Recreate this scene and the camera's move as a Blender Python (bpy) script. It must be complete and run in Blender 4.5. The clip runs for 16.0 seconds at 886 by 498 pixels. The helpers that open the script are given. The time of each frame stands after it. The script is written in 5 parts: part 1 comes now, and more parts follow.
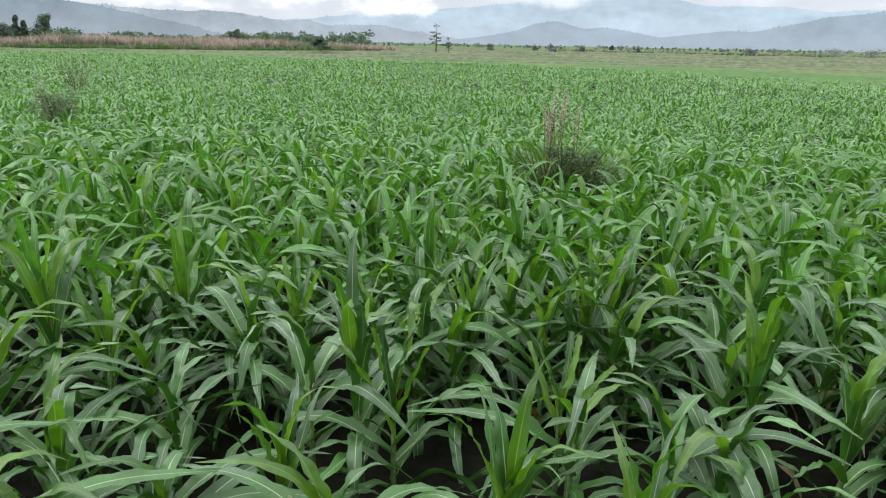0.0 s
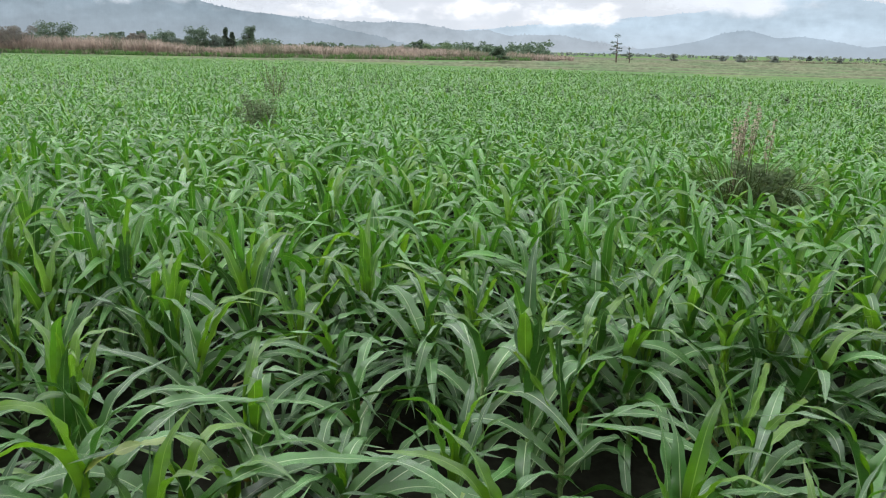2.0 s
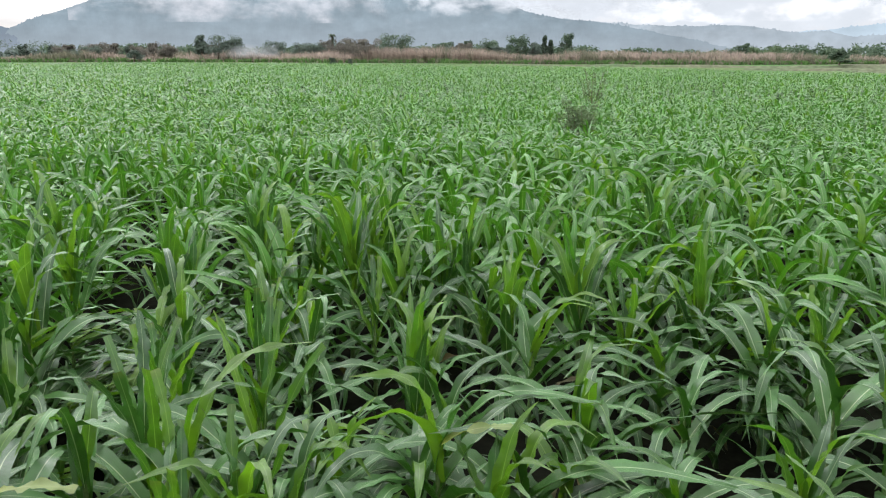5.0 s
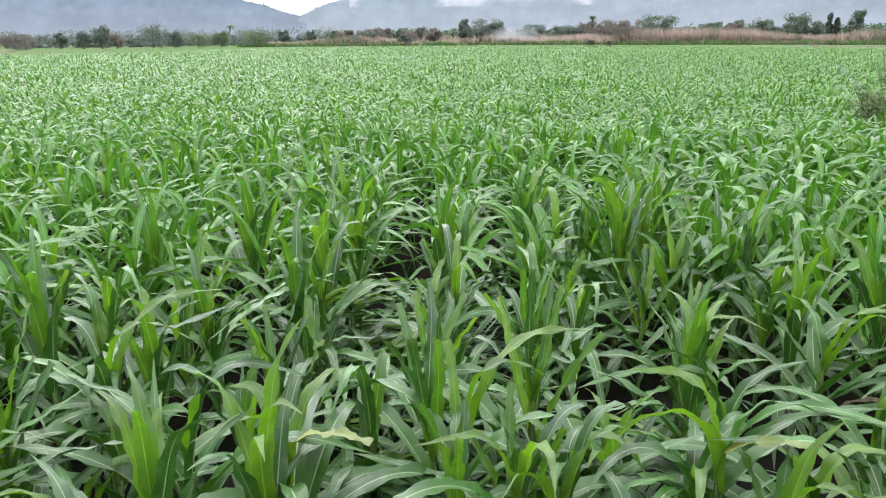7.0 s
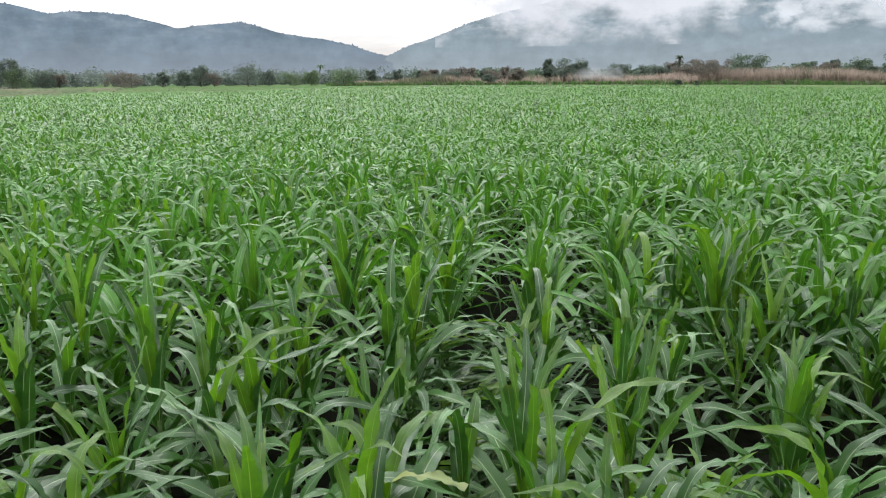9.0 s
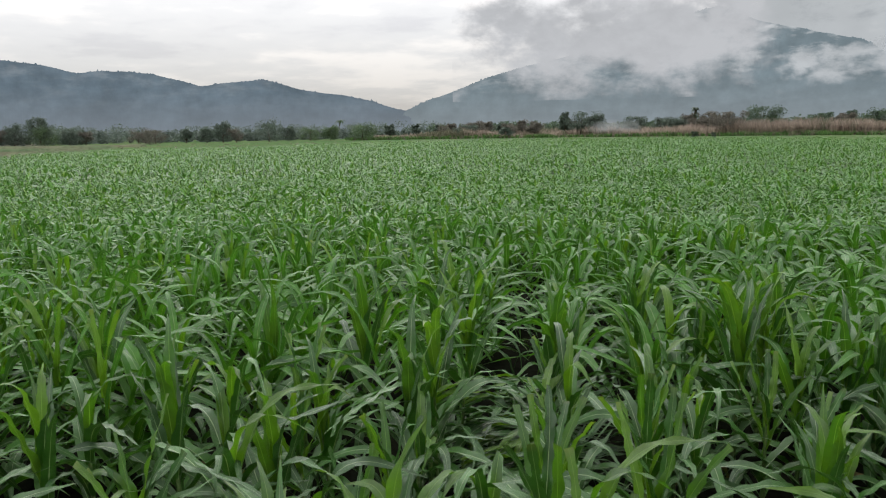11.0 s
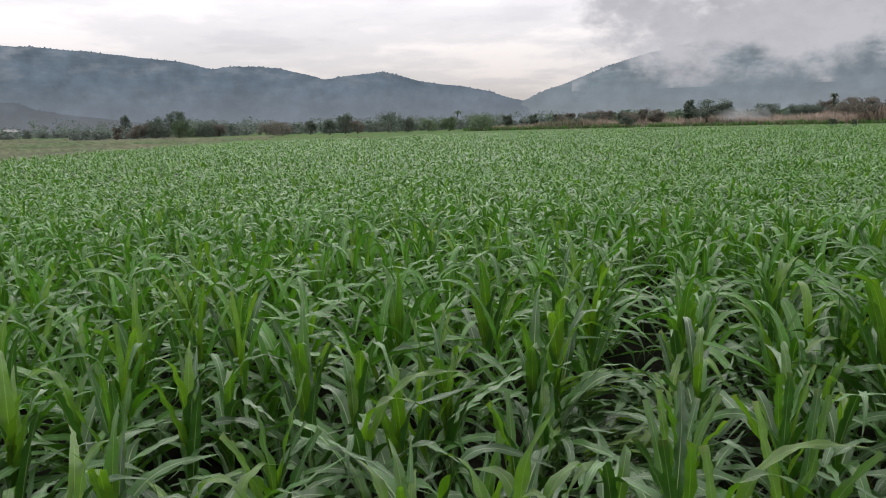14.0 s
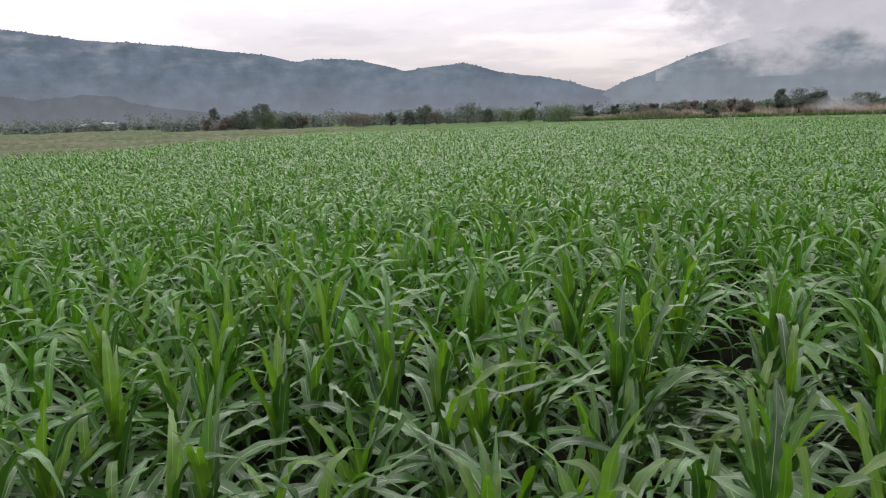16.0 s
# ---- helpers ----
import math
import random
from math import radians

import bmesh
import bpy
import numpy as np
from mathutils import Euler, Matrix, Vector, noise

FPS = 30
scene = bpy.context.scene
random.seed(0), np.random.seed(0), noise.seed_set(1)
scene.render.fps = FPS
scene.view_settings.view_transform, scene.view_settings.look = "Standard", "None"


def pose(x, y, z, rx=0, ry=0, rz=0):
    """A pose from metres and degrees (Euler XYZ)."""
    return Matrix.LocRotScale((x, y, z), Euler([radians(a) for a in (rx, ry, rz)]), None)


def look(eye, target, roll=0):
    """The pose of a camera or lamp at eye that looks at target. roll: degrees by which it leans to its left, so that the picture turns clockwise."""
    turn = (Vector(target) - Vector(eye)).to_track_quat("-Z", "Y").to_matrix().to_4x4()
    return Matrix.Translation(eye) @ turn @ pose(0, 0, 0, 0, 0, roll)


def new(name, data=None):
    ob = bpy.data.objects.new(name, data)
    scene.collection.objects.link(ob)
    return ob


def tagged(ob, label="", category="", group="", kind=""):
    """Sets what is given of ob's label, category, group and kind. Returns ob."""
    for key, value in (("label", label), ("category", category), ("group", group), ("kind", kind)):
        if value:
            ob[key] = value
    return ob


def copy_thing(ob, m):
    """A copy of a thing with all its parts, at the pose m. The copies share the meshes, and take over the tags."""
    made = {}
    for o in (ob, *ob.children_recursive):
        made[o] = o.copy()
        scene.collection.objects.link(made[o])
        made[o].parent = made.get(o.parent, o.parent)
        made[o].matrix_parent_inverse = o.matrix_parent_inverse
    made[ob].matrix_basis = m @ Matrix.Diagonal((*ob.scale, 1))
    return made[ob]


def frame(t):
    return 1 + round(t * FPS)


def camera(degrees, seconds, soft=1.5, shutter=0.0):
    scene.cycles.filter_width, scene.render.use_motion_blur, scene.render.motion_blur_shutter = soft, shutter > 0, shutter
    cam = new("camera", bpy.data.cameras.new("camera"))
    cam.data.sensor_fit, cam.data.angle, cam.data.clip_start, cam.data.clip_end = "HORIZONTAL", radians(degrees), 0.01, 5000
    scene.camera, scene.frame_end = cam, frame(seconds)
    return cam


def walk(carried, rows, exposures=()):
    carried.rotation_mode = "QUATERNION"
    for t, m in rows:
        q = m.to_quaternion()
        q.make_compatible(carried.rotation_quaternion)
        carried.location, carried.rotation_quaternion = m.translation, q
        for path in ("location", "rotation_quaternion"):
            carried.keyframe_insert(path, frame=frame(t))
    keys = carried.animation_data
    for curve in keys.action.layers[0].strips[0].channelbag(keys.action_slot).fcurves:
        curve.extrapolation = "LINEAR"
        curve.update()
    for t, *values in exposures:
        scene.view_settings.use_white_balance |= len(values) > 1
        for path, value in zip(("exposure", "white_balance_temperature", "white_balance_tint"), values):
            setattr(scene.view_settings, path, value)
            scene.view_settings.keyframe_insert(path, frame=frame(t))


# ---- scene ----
# ---- camera and its walk ----
cam = camera(60.03, 16.0, soft=1.1)
PATH = [
    (0.0, 0.0000, -0.0000, 2.4999, 74.938, -1.025, -0.479),
    (0.5, -0.0138, -0.0071, 2.5047, 75.313, -0.844, 3.431),
    (1.0, -0.0327, -0.0241, 2.5059, 75.499, -0.777, 6.991),
    (1.5, -0.0443, -0.0375, 2.5071, 75.746, -0.744, 9.499),
    (2.0, -0.0649, -0.0518, 2.5080, 75.407, -1.064, 12.367),
    (2.5, -0.0823, -0.0763, 2.5148, 75.580, -0.878, 14.849),
    (3.0, -0.1038, -0.0926, 2.5207, 75.562, -0.750, 17.385),
    (3.5, -0.1249, -0.1169, 2.5287, 75.748, -0.342, 20.178),
    (4.0, -0.1584, -0.1263, 2.5262, 75.649, -0.372, 23.903),
    (4.5, -0.2038, -0.1447, 2.5229, 75.787, -0.340, 28.511),
    (5.0, -0.2568, -0.1695, 2.5132, 75.628, -0.093, 34.895),
    (5.2, -0.2825, -0.1737, 2.5053, 75.479, -0.159, 37.670),
    (7.3, -0.4185, -0.2869, 2.5139, 74.840, 0.170, 55.145),
    (7.5, -0.4092, -0.3023, 2.5223, 75.247, -0.258, 56.193),
    (8.0, -0.4314, -0.3298, 2.5266, 75.461, -0.586, 57.453),
    (8.5, -0.4312, -0.3480, 2.5392, 75.856, -0.019, 59.113),
    (9.0, -0.4330, -0.3505, 2.5595, 77.269, 0.478, 59.435),
    (9.5, -0.4329, -0.3540, 2.5739, 79.692, 0.899, 59.620),
    (10.0, -0.4389, -0.3581, 2.5753, 80.711, 1.120, 60.457),
    (12.3, -0.4379, -0.3695, 2.5824, 81.698, 0.753, 61.068),
    (12.5, -0.4394, -0.3733, 2.5772, 81.645, 0.740, 62.136),
    (13.0, -0.4454, -0.3890, 2.5770, 81.076, 1.323, 64.907),
    (13.5, -0.4485, -0.4119, 2.5795, 80.880, 1.490, 67.330),
    (14.0, -0.4512, -0.4223, 2.5762, 80.649, 1.488, 69.375),
    (14.5, -0.4507, -0.4254, 2.5759, 80.612, 1.268, 70.658),
    (15.0, -0.4496, -0.4353, 2.5766, 80.617, 1.091, 71.441),
    (15.5, -0.4486, -0.4492, 2.5765, 80.287, 1.280, 73.463),
    (16.0, -0.4594, -0.4622, 2.5735, 80.161, 1.706, 75.198),
]
EXPOSURES = [(0.0, 0.33, 6270, 12), (5.0, 0.36, 6310, 12), (7.3, 0.80, 6270, 17), (8.0, 0.44, 6350, 12), (8.5, 0.42, 6350, 12), (9.0, 0.25, 6370, 11), (9.5, -0.11, 6430, 9), (10.2, -0.36, 6530, 9), (12.5, -0.38, 6560, 12), (15.0, -0.35, 6560, 17), (16.0, -0.27, 6560, 19)]
walk(cam, [(t, pose(x, y, z, rx, ry, rz)) for t, x, y, z, rx, ry, rz in PATH], EXPOSURES)

# ---- node helpers ----
def material(name):
    m = bpy.data.materials.new(name)
    m.use_nodes = True
    m.node_tree.nodes.clear()
    return m, m.node_tree


def node(tree, kind, **values):
    n = tree.nodes.new(kind)
    for key, value in values.items():
        if key in n.inputs:
            n.inputs[key].default_value = value
    return n


def link(tree, a, b):
    tree.links.new(a, b)


def maths(tree, op, a, b=None, clamp=False):
    n = tree.nodes.new("ShaderNodeMath")
    n.operation, n.use_clamp = op, clamp
    for i, v in enumerate((a, b)):
        if v is None:
            continue
        if isinstance(v, (int, float)):
            n.inputs[i].default_value = v
        else:
            tree.links.new(v, n.inputs[i])
    return n.outputs[0]


def ramp(tree, fac, stops, smooth=False):
    n = tree.nodes.new("ShaderNodeValToRGB")
    n.color_ramp.interpolation = "EASE" if smooth else "LINEAR"
    while len(n.color_ramp.elements) < len(stops):
        n.color_ramp.elements.new(0.5)
    for e, (p, c) in zip(n.color_ramp.elements, stops):
        e.position = p
        e.color = (*c, 1) if isinstance(c, tuple) else (c, c, c, 1)
    tree.links.new(fac, n.inputs[0])
    return n.outputs[0]


def mixed(tree, fac, a, b, blend="MIX"):
    n = tree.nodes.new("ShaderNodeMix")
    n.data_type, n.blend_type = "RGBA", blend
    for i, v in ((0, fac), (6, a), (7, b)):
        if isinstance(v, tuple):
            n.inputs[i].default_value = (*v, 1)
        elif isinstance(v, (int, float)):
            n.inputs[i].default_value = v
        else:
            tree.links.new(v, n.inputs[i])
    return n.outputs[2]


def noisy(tree, vec, scale, detail=4.0, rough=0.55):
    n = tree.nodes.new("ShaderNodeTexNoise")
    n.inputs["Scale"].default_value, n.inputs["Detail"].default_value, n.inputs["Roughness"].default_value = scale, detail, rough
    if vec is not None:
        tree.links.new(vec, n.inputs["Vector"])
    return n.outputs["Fac"]


def scaled(tree, vec, s, offset=(0, 0, 0)):
    n = tree.nodes.new("ShaderNodeMapping")
    n.inputs["Scale"].default_value = s
    n.inputs["Location"].default_value = offset
    tree.links.new(vec, n.inputs["Vector"])
    return n.outputs[0]


# ---- world: an overcast sky, brightest half way up ----
SUN_AZ, SUN_EL = -75.0, 38.0
world = bpy.data.worlds.new("overcast_sky")
scene.world = world
world.use_nodes = True
wt = world.node_tree
wt.nodes.clear()
wo = wt.nodes.new("ShaderNodeOutputWorld")
wb = wt.nodes.new("ShaderNodeBackground")
wc = wt.nodes.new("ShaderNodeTexCoord")
sep = wt.nodes.new("ShaderNodeSeparateXYZ")
link(wt, wc.outputs["Generated"], sep.inputs[0])
up = maths(wt, "MAXIMUM", sep.outputs[2], 0.0)
sky = wt.nodes.new("ShaderNodeTexSky")
sky.sky_type, sky.sun_disc = "NISHITA", False
sky.sun_elevation, sky.sun_rotation = radians(SUN_EL), radians(SUN_AZ)
# cloud layer seen in perspective: the direction is laid on a flat deck
deck = maths(wt, "ADD", up, 0.10)
cx = maths(wt, "DIVIDE", sep.outputs[0], deck)
cy = maths(wt, "DIVIDE", sep.outputs[1], deck)
com = wt.nodes.new("ShaderNodeCombineXYZ")
link(wt, cx, com.inputs[0])
link(wt, cy, com.inputs[1])
n1 = noisy(wt, scaled(wt, com.outputs[0], (1, 1, 1), (3.1, 1.7, 0)), 0.62, 7.0, 0.55)
n2 = noisy(wt, scaled(wt, com.outputs[0], (1, 1, 1), (9.3, 4.2, 2.0)), 2.1, 6.0, 0.6)
cl = maths(wt, "ADD", maths(wt, "MULTIPLY", n1, 0.75), maths(wt, "MULTIPLY", n2, 0.25))
cloud = ramp(wt, cl, [(0.38, (0.56, 0.56, 0.585)), (0.47, (0.64, 0.64, 0.655)), (0.58, (0.80, 0.775, 0.765))], True)
rise = maths(wt, "ADD", maths(wt, "MULTIPLY", maths(wt, "POWER", maths(wt, "MINIMUM", up, 0.5), 0.85), 5.5), 0.67)
# dimmed again overhead, out of view, to keep the lower leaves dark
rise = maths(wt, "SUBTRACT", rise, maths(wt, "MULTIPLY", maths(wt, "MAXIMUM", maths(wt, "SUBTRACT", up, 0.5), 0.0), 2.4))
grey = mixed(wt, 1.0, cloud, rise, "MULTIPLY")
both = mixed(wt, 0.012, grey, sky.outputs[0], "MIX")
link(wt, both, wb.inputs[0])
wb.inputs[1].default_value = 1.0
link(wt, wb.outputs[0], wo.inputs[0])

sun = new("sun", bpy.data.lights.new("sun", "SUN"))
sun.data.energy, sun.data.angle, sun.data.color = 1.55, radians(34), (1.0, 0.97, 0.93)
sun.matrix_world = look((0, 0, 0), (-math.sin(radians(SUN_AZ)) * math.cos(radians(SUN_EL)), -math.cos(radians(SUN_AZ)) * math.cos(radians(SUN_EL)), -math.sin(radians(SUN_EL))))


# ---- materials ----
def leaf_material(name, dark, light, rib, gloss, see, island):
    """A grass-like blade: pale midrib and fine veins along it (UV: u across, v along), waxy bloom, light shining through."""
    m, t = material(name)
    uv = t.nodes.new("ShaderNodeUVMap")
    s = t.nodes.new("ShaderNodeSeparateXYZ")
    link(t, uv.outputs[0], s.inputs[0])
    if island:
        rnd = t.nodes.new("ShaderNodeNewGeometry").outputs["Random Per Island"]
    else:
        rnd = t.nodes.new("ShaderNodeObjectInfo").outputs["Random"]
    geo = t.nodes.new("ShaderNodeTexCoord")
    col = mixed(t, rnd, dark, light)
    blotch = ramp(t, noisy(t, geo.outputs["Object"], 9.0, 5.0), [(0.35, 0.72), (0.65, 1.18)])
    col = mixed(t, 1.0, col, blotch, "MULTIPLY")
    # veins
    vein = t.nodes.new("ShaderNodeTexWave")
    vein.wave_type, vein.bands_direction = "BANDS", "X"
    vein.inputs["Scale"].default_value, vein.inputs["Distortion"].default_value = 7.0, 0.4
    link(t, scaled(t, uv.outputs[0], (1, 0.05, 1)), vein.inputs["Vector"])
    col = mixed(t, maths(t, "MULTIPLY", vein.outputs["Fac"], 0.22), col, light)
    # the lower part of a blade is fresher and yellower, the outer part waxy and greyer
    fresh = maths(t, "MULTIPLY", maths(t, "SUBTRACT", 0.55, s.outputs[1], True), 2.2, True)
    col = mixed(t, maths(t, "MULTIPLY", fresh, 0.50), col, (light[0] * 1.30, light[1] * 1.22, light[2] * 0.45))
    waxy = maths(t, "MULTIPLY", maths(t, "SUBTRACT", s.outputs[1], 0.30, True), 2.4, True)
    bloom = ramp(t, noisy(t, geo.outputs["Object"], 14.0, 4.0), [(0.35, 0.25), (0.7, 1.0)])
    col = mixed(t, maths(t, "MULTIPLY", maths(t, "MULTIPLY", waxy, bloom), 0.14), col, (0.095, 0.165, 0.075))
    # tips dry a little
    tip = maths(t, "MULTIPLY", maths(t, "SUBTRACT", s.outputs[1], 0.93, True), 6.0, True)
    col = mixed(t, maths(t, "MULTIPLY", tip, maths(t, "MULTIPLY", rnd, 0.9)), col, (0.22, 0.19, 0.09))
    mid = maths(t, "ABSOLUTE", maths(t, "SUBTRACT", s.outputs[0], 0.5))
    ribf = maths(t, "SUBTRACT", 1.0, maths(t, "MULTIPLY", maths(t, "SUBTRACT", mid, 0.020, True), 55.0, True))
    ribf = maths(t, "MULTIPLY", ribf, maths(t, "SUBTRACT", 1.0, maths(t, "MULTIPLY", s.outputs[1], 0.75)))
    col = mixed(t, maths(t, "MULTIPLY", ribf, 0.80 if not island else 0.5), col, rib)
    p = t.nodes.new("ShaderNodeBsdfPrincipled")
    link(t, col, p.inputs["Base Color"])
    rough = ramp(t, noisy(t, geo.outputs["Object"], 30.0, 3.0), [(0.3, gloss - 0.08), (0.7, gloss + 0.1)])
    link(t, rough, p.inputs["Roughness"])
    p.inputs["Specular IOR Level"].default_value = 0.52 if island else 0.74
    b = t.nodes.new("ShaderNodeBump")
    b.inputs["Strength"].default_value, b.inputs["Distance"].default_value = 0.35, 0.004
    link(t, vein.outputs["Fac"], b.inputs["Height"])
    link(t, b.outputs[0], p.inputs["Normal"])
    tr = t.nodes.new("ShaderNodeBsdfTranslucent")
    link(t, mixed(t, 1.0, col, (1.5, 1.65, 0.4), "MULTIPLY"), tr.inputs["Color"])
    mx = t.nodes.new("ShaderNodeMixShader")
    mx.inputs[0].default_value = see
    link(t, p.outputs[0], mx.inputs[1])
    link(t, tr.outputs[0], mx.inputs[2])
    link(t, mx.outputs[0], t.nodes.new("ShaderNodeOutputMaterial").inputs[0])
    return m


def rough_material(name, a, b, scale, fine=12.0, bump=0.3, roughness=0.9, island=False, c=None):
    """Matt natural surface: two colours at a large and a small scale."""
    m, t = material(name)
    geo = t.nodes.new("ShaderNodeTexCoord")
    big = ramp(t, noisy(t, geo.outputs["Object"], scale, 5.0), [(0.36, 0.0), (0.64, 1.0)])
    col = mixed(t, big, a, b)
    if c:
        col = mixed(t, ramp(t, noisy(t, scaled(t, geo.outputs["Object"], (1, 1, 1), (31, 7, 3)), scale * 2.3, 6.0), [(0.5, 0.0), (0.62, 1.0)]), col, c)
    small = noisy(t, geo.outputs["Object"], scale * fine, 6.0, 0.65)
    col = mixed(t, 1.0, col, ramp(t, small, [(0.3, 0.62), (0.7, 1.3)]), "MULTIPLY")
    if island:
        rnd = t.nodes.new("ShaderNodeNewGeometry").outputs["Random Per Island"]
        col = mixed(t, 1.0, col, ramp(t, rnd, [(0.0, 0.55), (1.0, 1.45)]), "MULTIPLY")
    p = t.nodes.new("ShaderNodeBsdfPrincipled")
    link(t, col, p.inputs["Base Color"])
    p.inputs["Roughness"].default_value = roughness
    p.inputs["Specular IOR Level"].default_value = 0.3 if roughness < 0.8 else 0.0
    bn = t.nodes.new("ShaderNodeBump")
    bn.inputs["Strength"].default_value = bump
    link(t, small, bn.inputs["Height"])
    link(t, bn.outputs[0], p.inputs["Normal"])
    link(t, p.outputs[0], t.nodes.new("ShaderNodeOutputMaterial").inputs[0])
    return m


def foliage_material(name, a, b, see=0.25):
    """Far foliage: colour varies leaf by leaf."""
    m, t = material(name)
    rnd = t.nodes.new("ShaderNodeNewGeometry").outputs["Random Per Island"]
    geo = t.nodes.new("ShaderNodeTexCoord")
    col = mixed(t, rnd, a, b)
    col = mixed(t, 1.0, col, ramp(t, noisy(t, geo.outputs["Object"], 0.6, 3.0), [(0.3, 0.7), (0.7, 1.25)]), "MULTIPLY")
    p = t.nodes.new("ShaderNodeBsdfPrincipled")
    link(t, col, p.inputs["Base Color"])
    p.inputs["Roughness"].default_value = 0.6
    p.inputs["Specular IOR Level"].default_value = 0.2
    tr = t.nodes.new("ShaderNodeBsdfTranslucent")
    link(t, col, tr.inputs["Color"])
    mx = t.nodes.new("ShaderNodeMixShader")
    mx.inputs[0].default_value = see
    link(t, p.outputs[0], mx.inputs[1])
    link(t, tr.outputs[0], mx.inputs[2])
    link(t, mx.outputs[0], t.nodes.new("ShaderNodeOutputMaterial").inputs[0])
    return m


def mountain_material(name, forest, air, haze, mist=0.0, mist_z=(100, 200)):
    """Forested slopes behind kilometres of moist air: haze painted as emission over the woods' colour, with glowing
    mist in the folds.
    """
    m, t = material(name)
    geo = t.nodes.new("ShaderNodeTexCoord")
    s = t.nodes.new("ShaderNodeSeparateXYZ")
    link(t, geo.outputs["Object"], s.inputs[0])
    unit = t.nodes.new("ShaderNodeVectorMath")
    unit.operation = "NORMALIZE"
    link(t, geo.outputs["Object"], unit.inputs[0])
    way = unit.outputs[0]
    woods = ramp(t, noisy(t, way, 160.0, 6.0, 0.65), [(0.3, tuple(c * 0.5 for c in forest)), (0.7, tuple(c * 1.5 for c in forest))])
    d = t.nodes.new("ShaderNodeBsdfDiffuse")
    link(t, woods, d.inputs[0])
    # haze put in as emission: a blue-grey glow, paler towards the foot
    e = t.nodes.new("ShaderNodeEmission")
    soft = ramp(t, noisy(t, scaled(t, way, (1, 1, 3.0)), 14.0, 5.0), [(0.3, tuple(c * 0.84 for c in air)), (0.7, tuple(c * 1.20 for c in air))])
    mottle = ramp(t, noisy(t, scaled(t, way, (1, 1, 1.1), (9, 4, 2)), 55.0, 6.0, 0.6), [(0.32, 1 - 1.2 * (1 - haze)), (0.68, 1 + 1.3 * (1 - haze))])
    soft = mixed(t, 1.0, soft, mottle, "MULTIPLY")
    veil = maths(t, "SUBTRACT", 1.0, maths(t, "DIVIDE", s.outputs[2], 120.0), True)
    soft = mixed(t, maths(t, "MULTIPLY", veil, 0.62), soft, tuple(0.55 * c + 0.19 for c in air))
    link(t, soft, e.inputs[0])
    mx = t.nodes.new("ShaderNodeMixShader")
    # the painted haze is strongest over the foot
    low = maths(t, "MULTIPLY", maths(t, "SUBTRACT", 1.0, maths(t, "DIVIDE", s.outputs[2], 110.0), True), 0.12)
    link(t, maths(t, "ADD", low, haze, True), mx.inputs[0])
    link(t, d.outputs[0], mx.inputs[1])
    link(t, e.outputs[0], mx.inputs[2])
    out = mx.outputs[0]
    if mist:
        # mist wisps painted on the slope as white emission, denser with height
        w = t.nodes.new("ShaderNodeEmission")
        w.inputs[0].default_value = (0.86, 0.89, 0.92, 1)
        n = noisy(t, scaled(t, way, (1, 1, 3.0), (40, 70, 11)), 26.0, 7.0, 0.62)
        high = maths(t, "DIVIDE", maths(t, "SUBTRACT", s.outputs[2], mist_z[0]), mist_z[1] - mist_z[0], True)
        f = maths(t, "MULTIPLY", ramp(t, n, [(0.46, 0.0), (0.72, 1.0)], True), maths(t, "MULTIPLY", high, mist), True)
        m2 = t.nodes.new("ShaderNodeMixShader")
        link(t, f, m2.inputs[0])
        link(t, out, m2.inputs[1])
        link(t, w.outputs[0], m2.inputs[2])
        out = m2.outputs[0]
    link(t, out, t.nodes.new("ShaderNodeOutputMaterial").inputs[0])
    return m


def cloud_material(name, shade, scale, lo, hi, offset):
    """Drifting low cloud: thin where its noise is low, fading to nothing at its rims (UV)."""
    m, t = material(name)
    geo = t.nodes.new("ShaderNodeTexCoord")
    uv = t.nodes.new("ShaderNodeUVMap")
    s = t.nodes.new("ShaderNodeSeparateXYZ")
    link(t, uv.outputs[0], s.inputs[0])

    def rim(v, soft_lo, soft_hi):
        a = maths(t, "DIVIDE", v, soft_lo, True)
        b = maths(t, "DIVIDE", maths(t, "SUBTRACT", 1.0, v), soft_hi, True)
        return maths(t, "MULTIPLY", a, b)

    edge = maths(t, "MULTIPLY", rim(s.outputs[0], 0.30, 0.12), rim(s.outputs[1], 0.35, 0.4))
    n = noisy(t, scaled(t, geo.outputs["Object"], (1, 1, 1.5), offset), scale, 7.0, 0.58)
    n = maths(t, "SUBTRACT", n, maths(t, "MULTIPLY", maths(t, "SUBTRACT", 1.0, edge), 0.33))
    f = ramp(t, n, [(lo, 0.0), (hi, 1.0)], True)
    e = t.nodes.new("ShaderNodeEmission")
    link(t, ramp(t, noisy(t, scaled(t, geo.outputs["Object"], (1, 1, 1.5), (5, 9, 2)), scale * 1.5, 6.0), [(0.32, tuple(c * 0.86 for c in shade)), (0.62, shade)]), e.inputs[0])
    tr = t.nodes.new("ShaderNodeBsdfTransparent")
    mx = t.nodes.new("ShaderNodeMixShader")
    link(t, f, mx.inputs[0])
    link(t, tr.outputs[0], mx.inputs[1])
    link(t, e.outputs[0], mx.inputs[2])
    link(t, mx.outputs[0], t.nodes.new("ShaderNodeOutputMaterial").inputs[0])
    return m


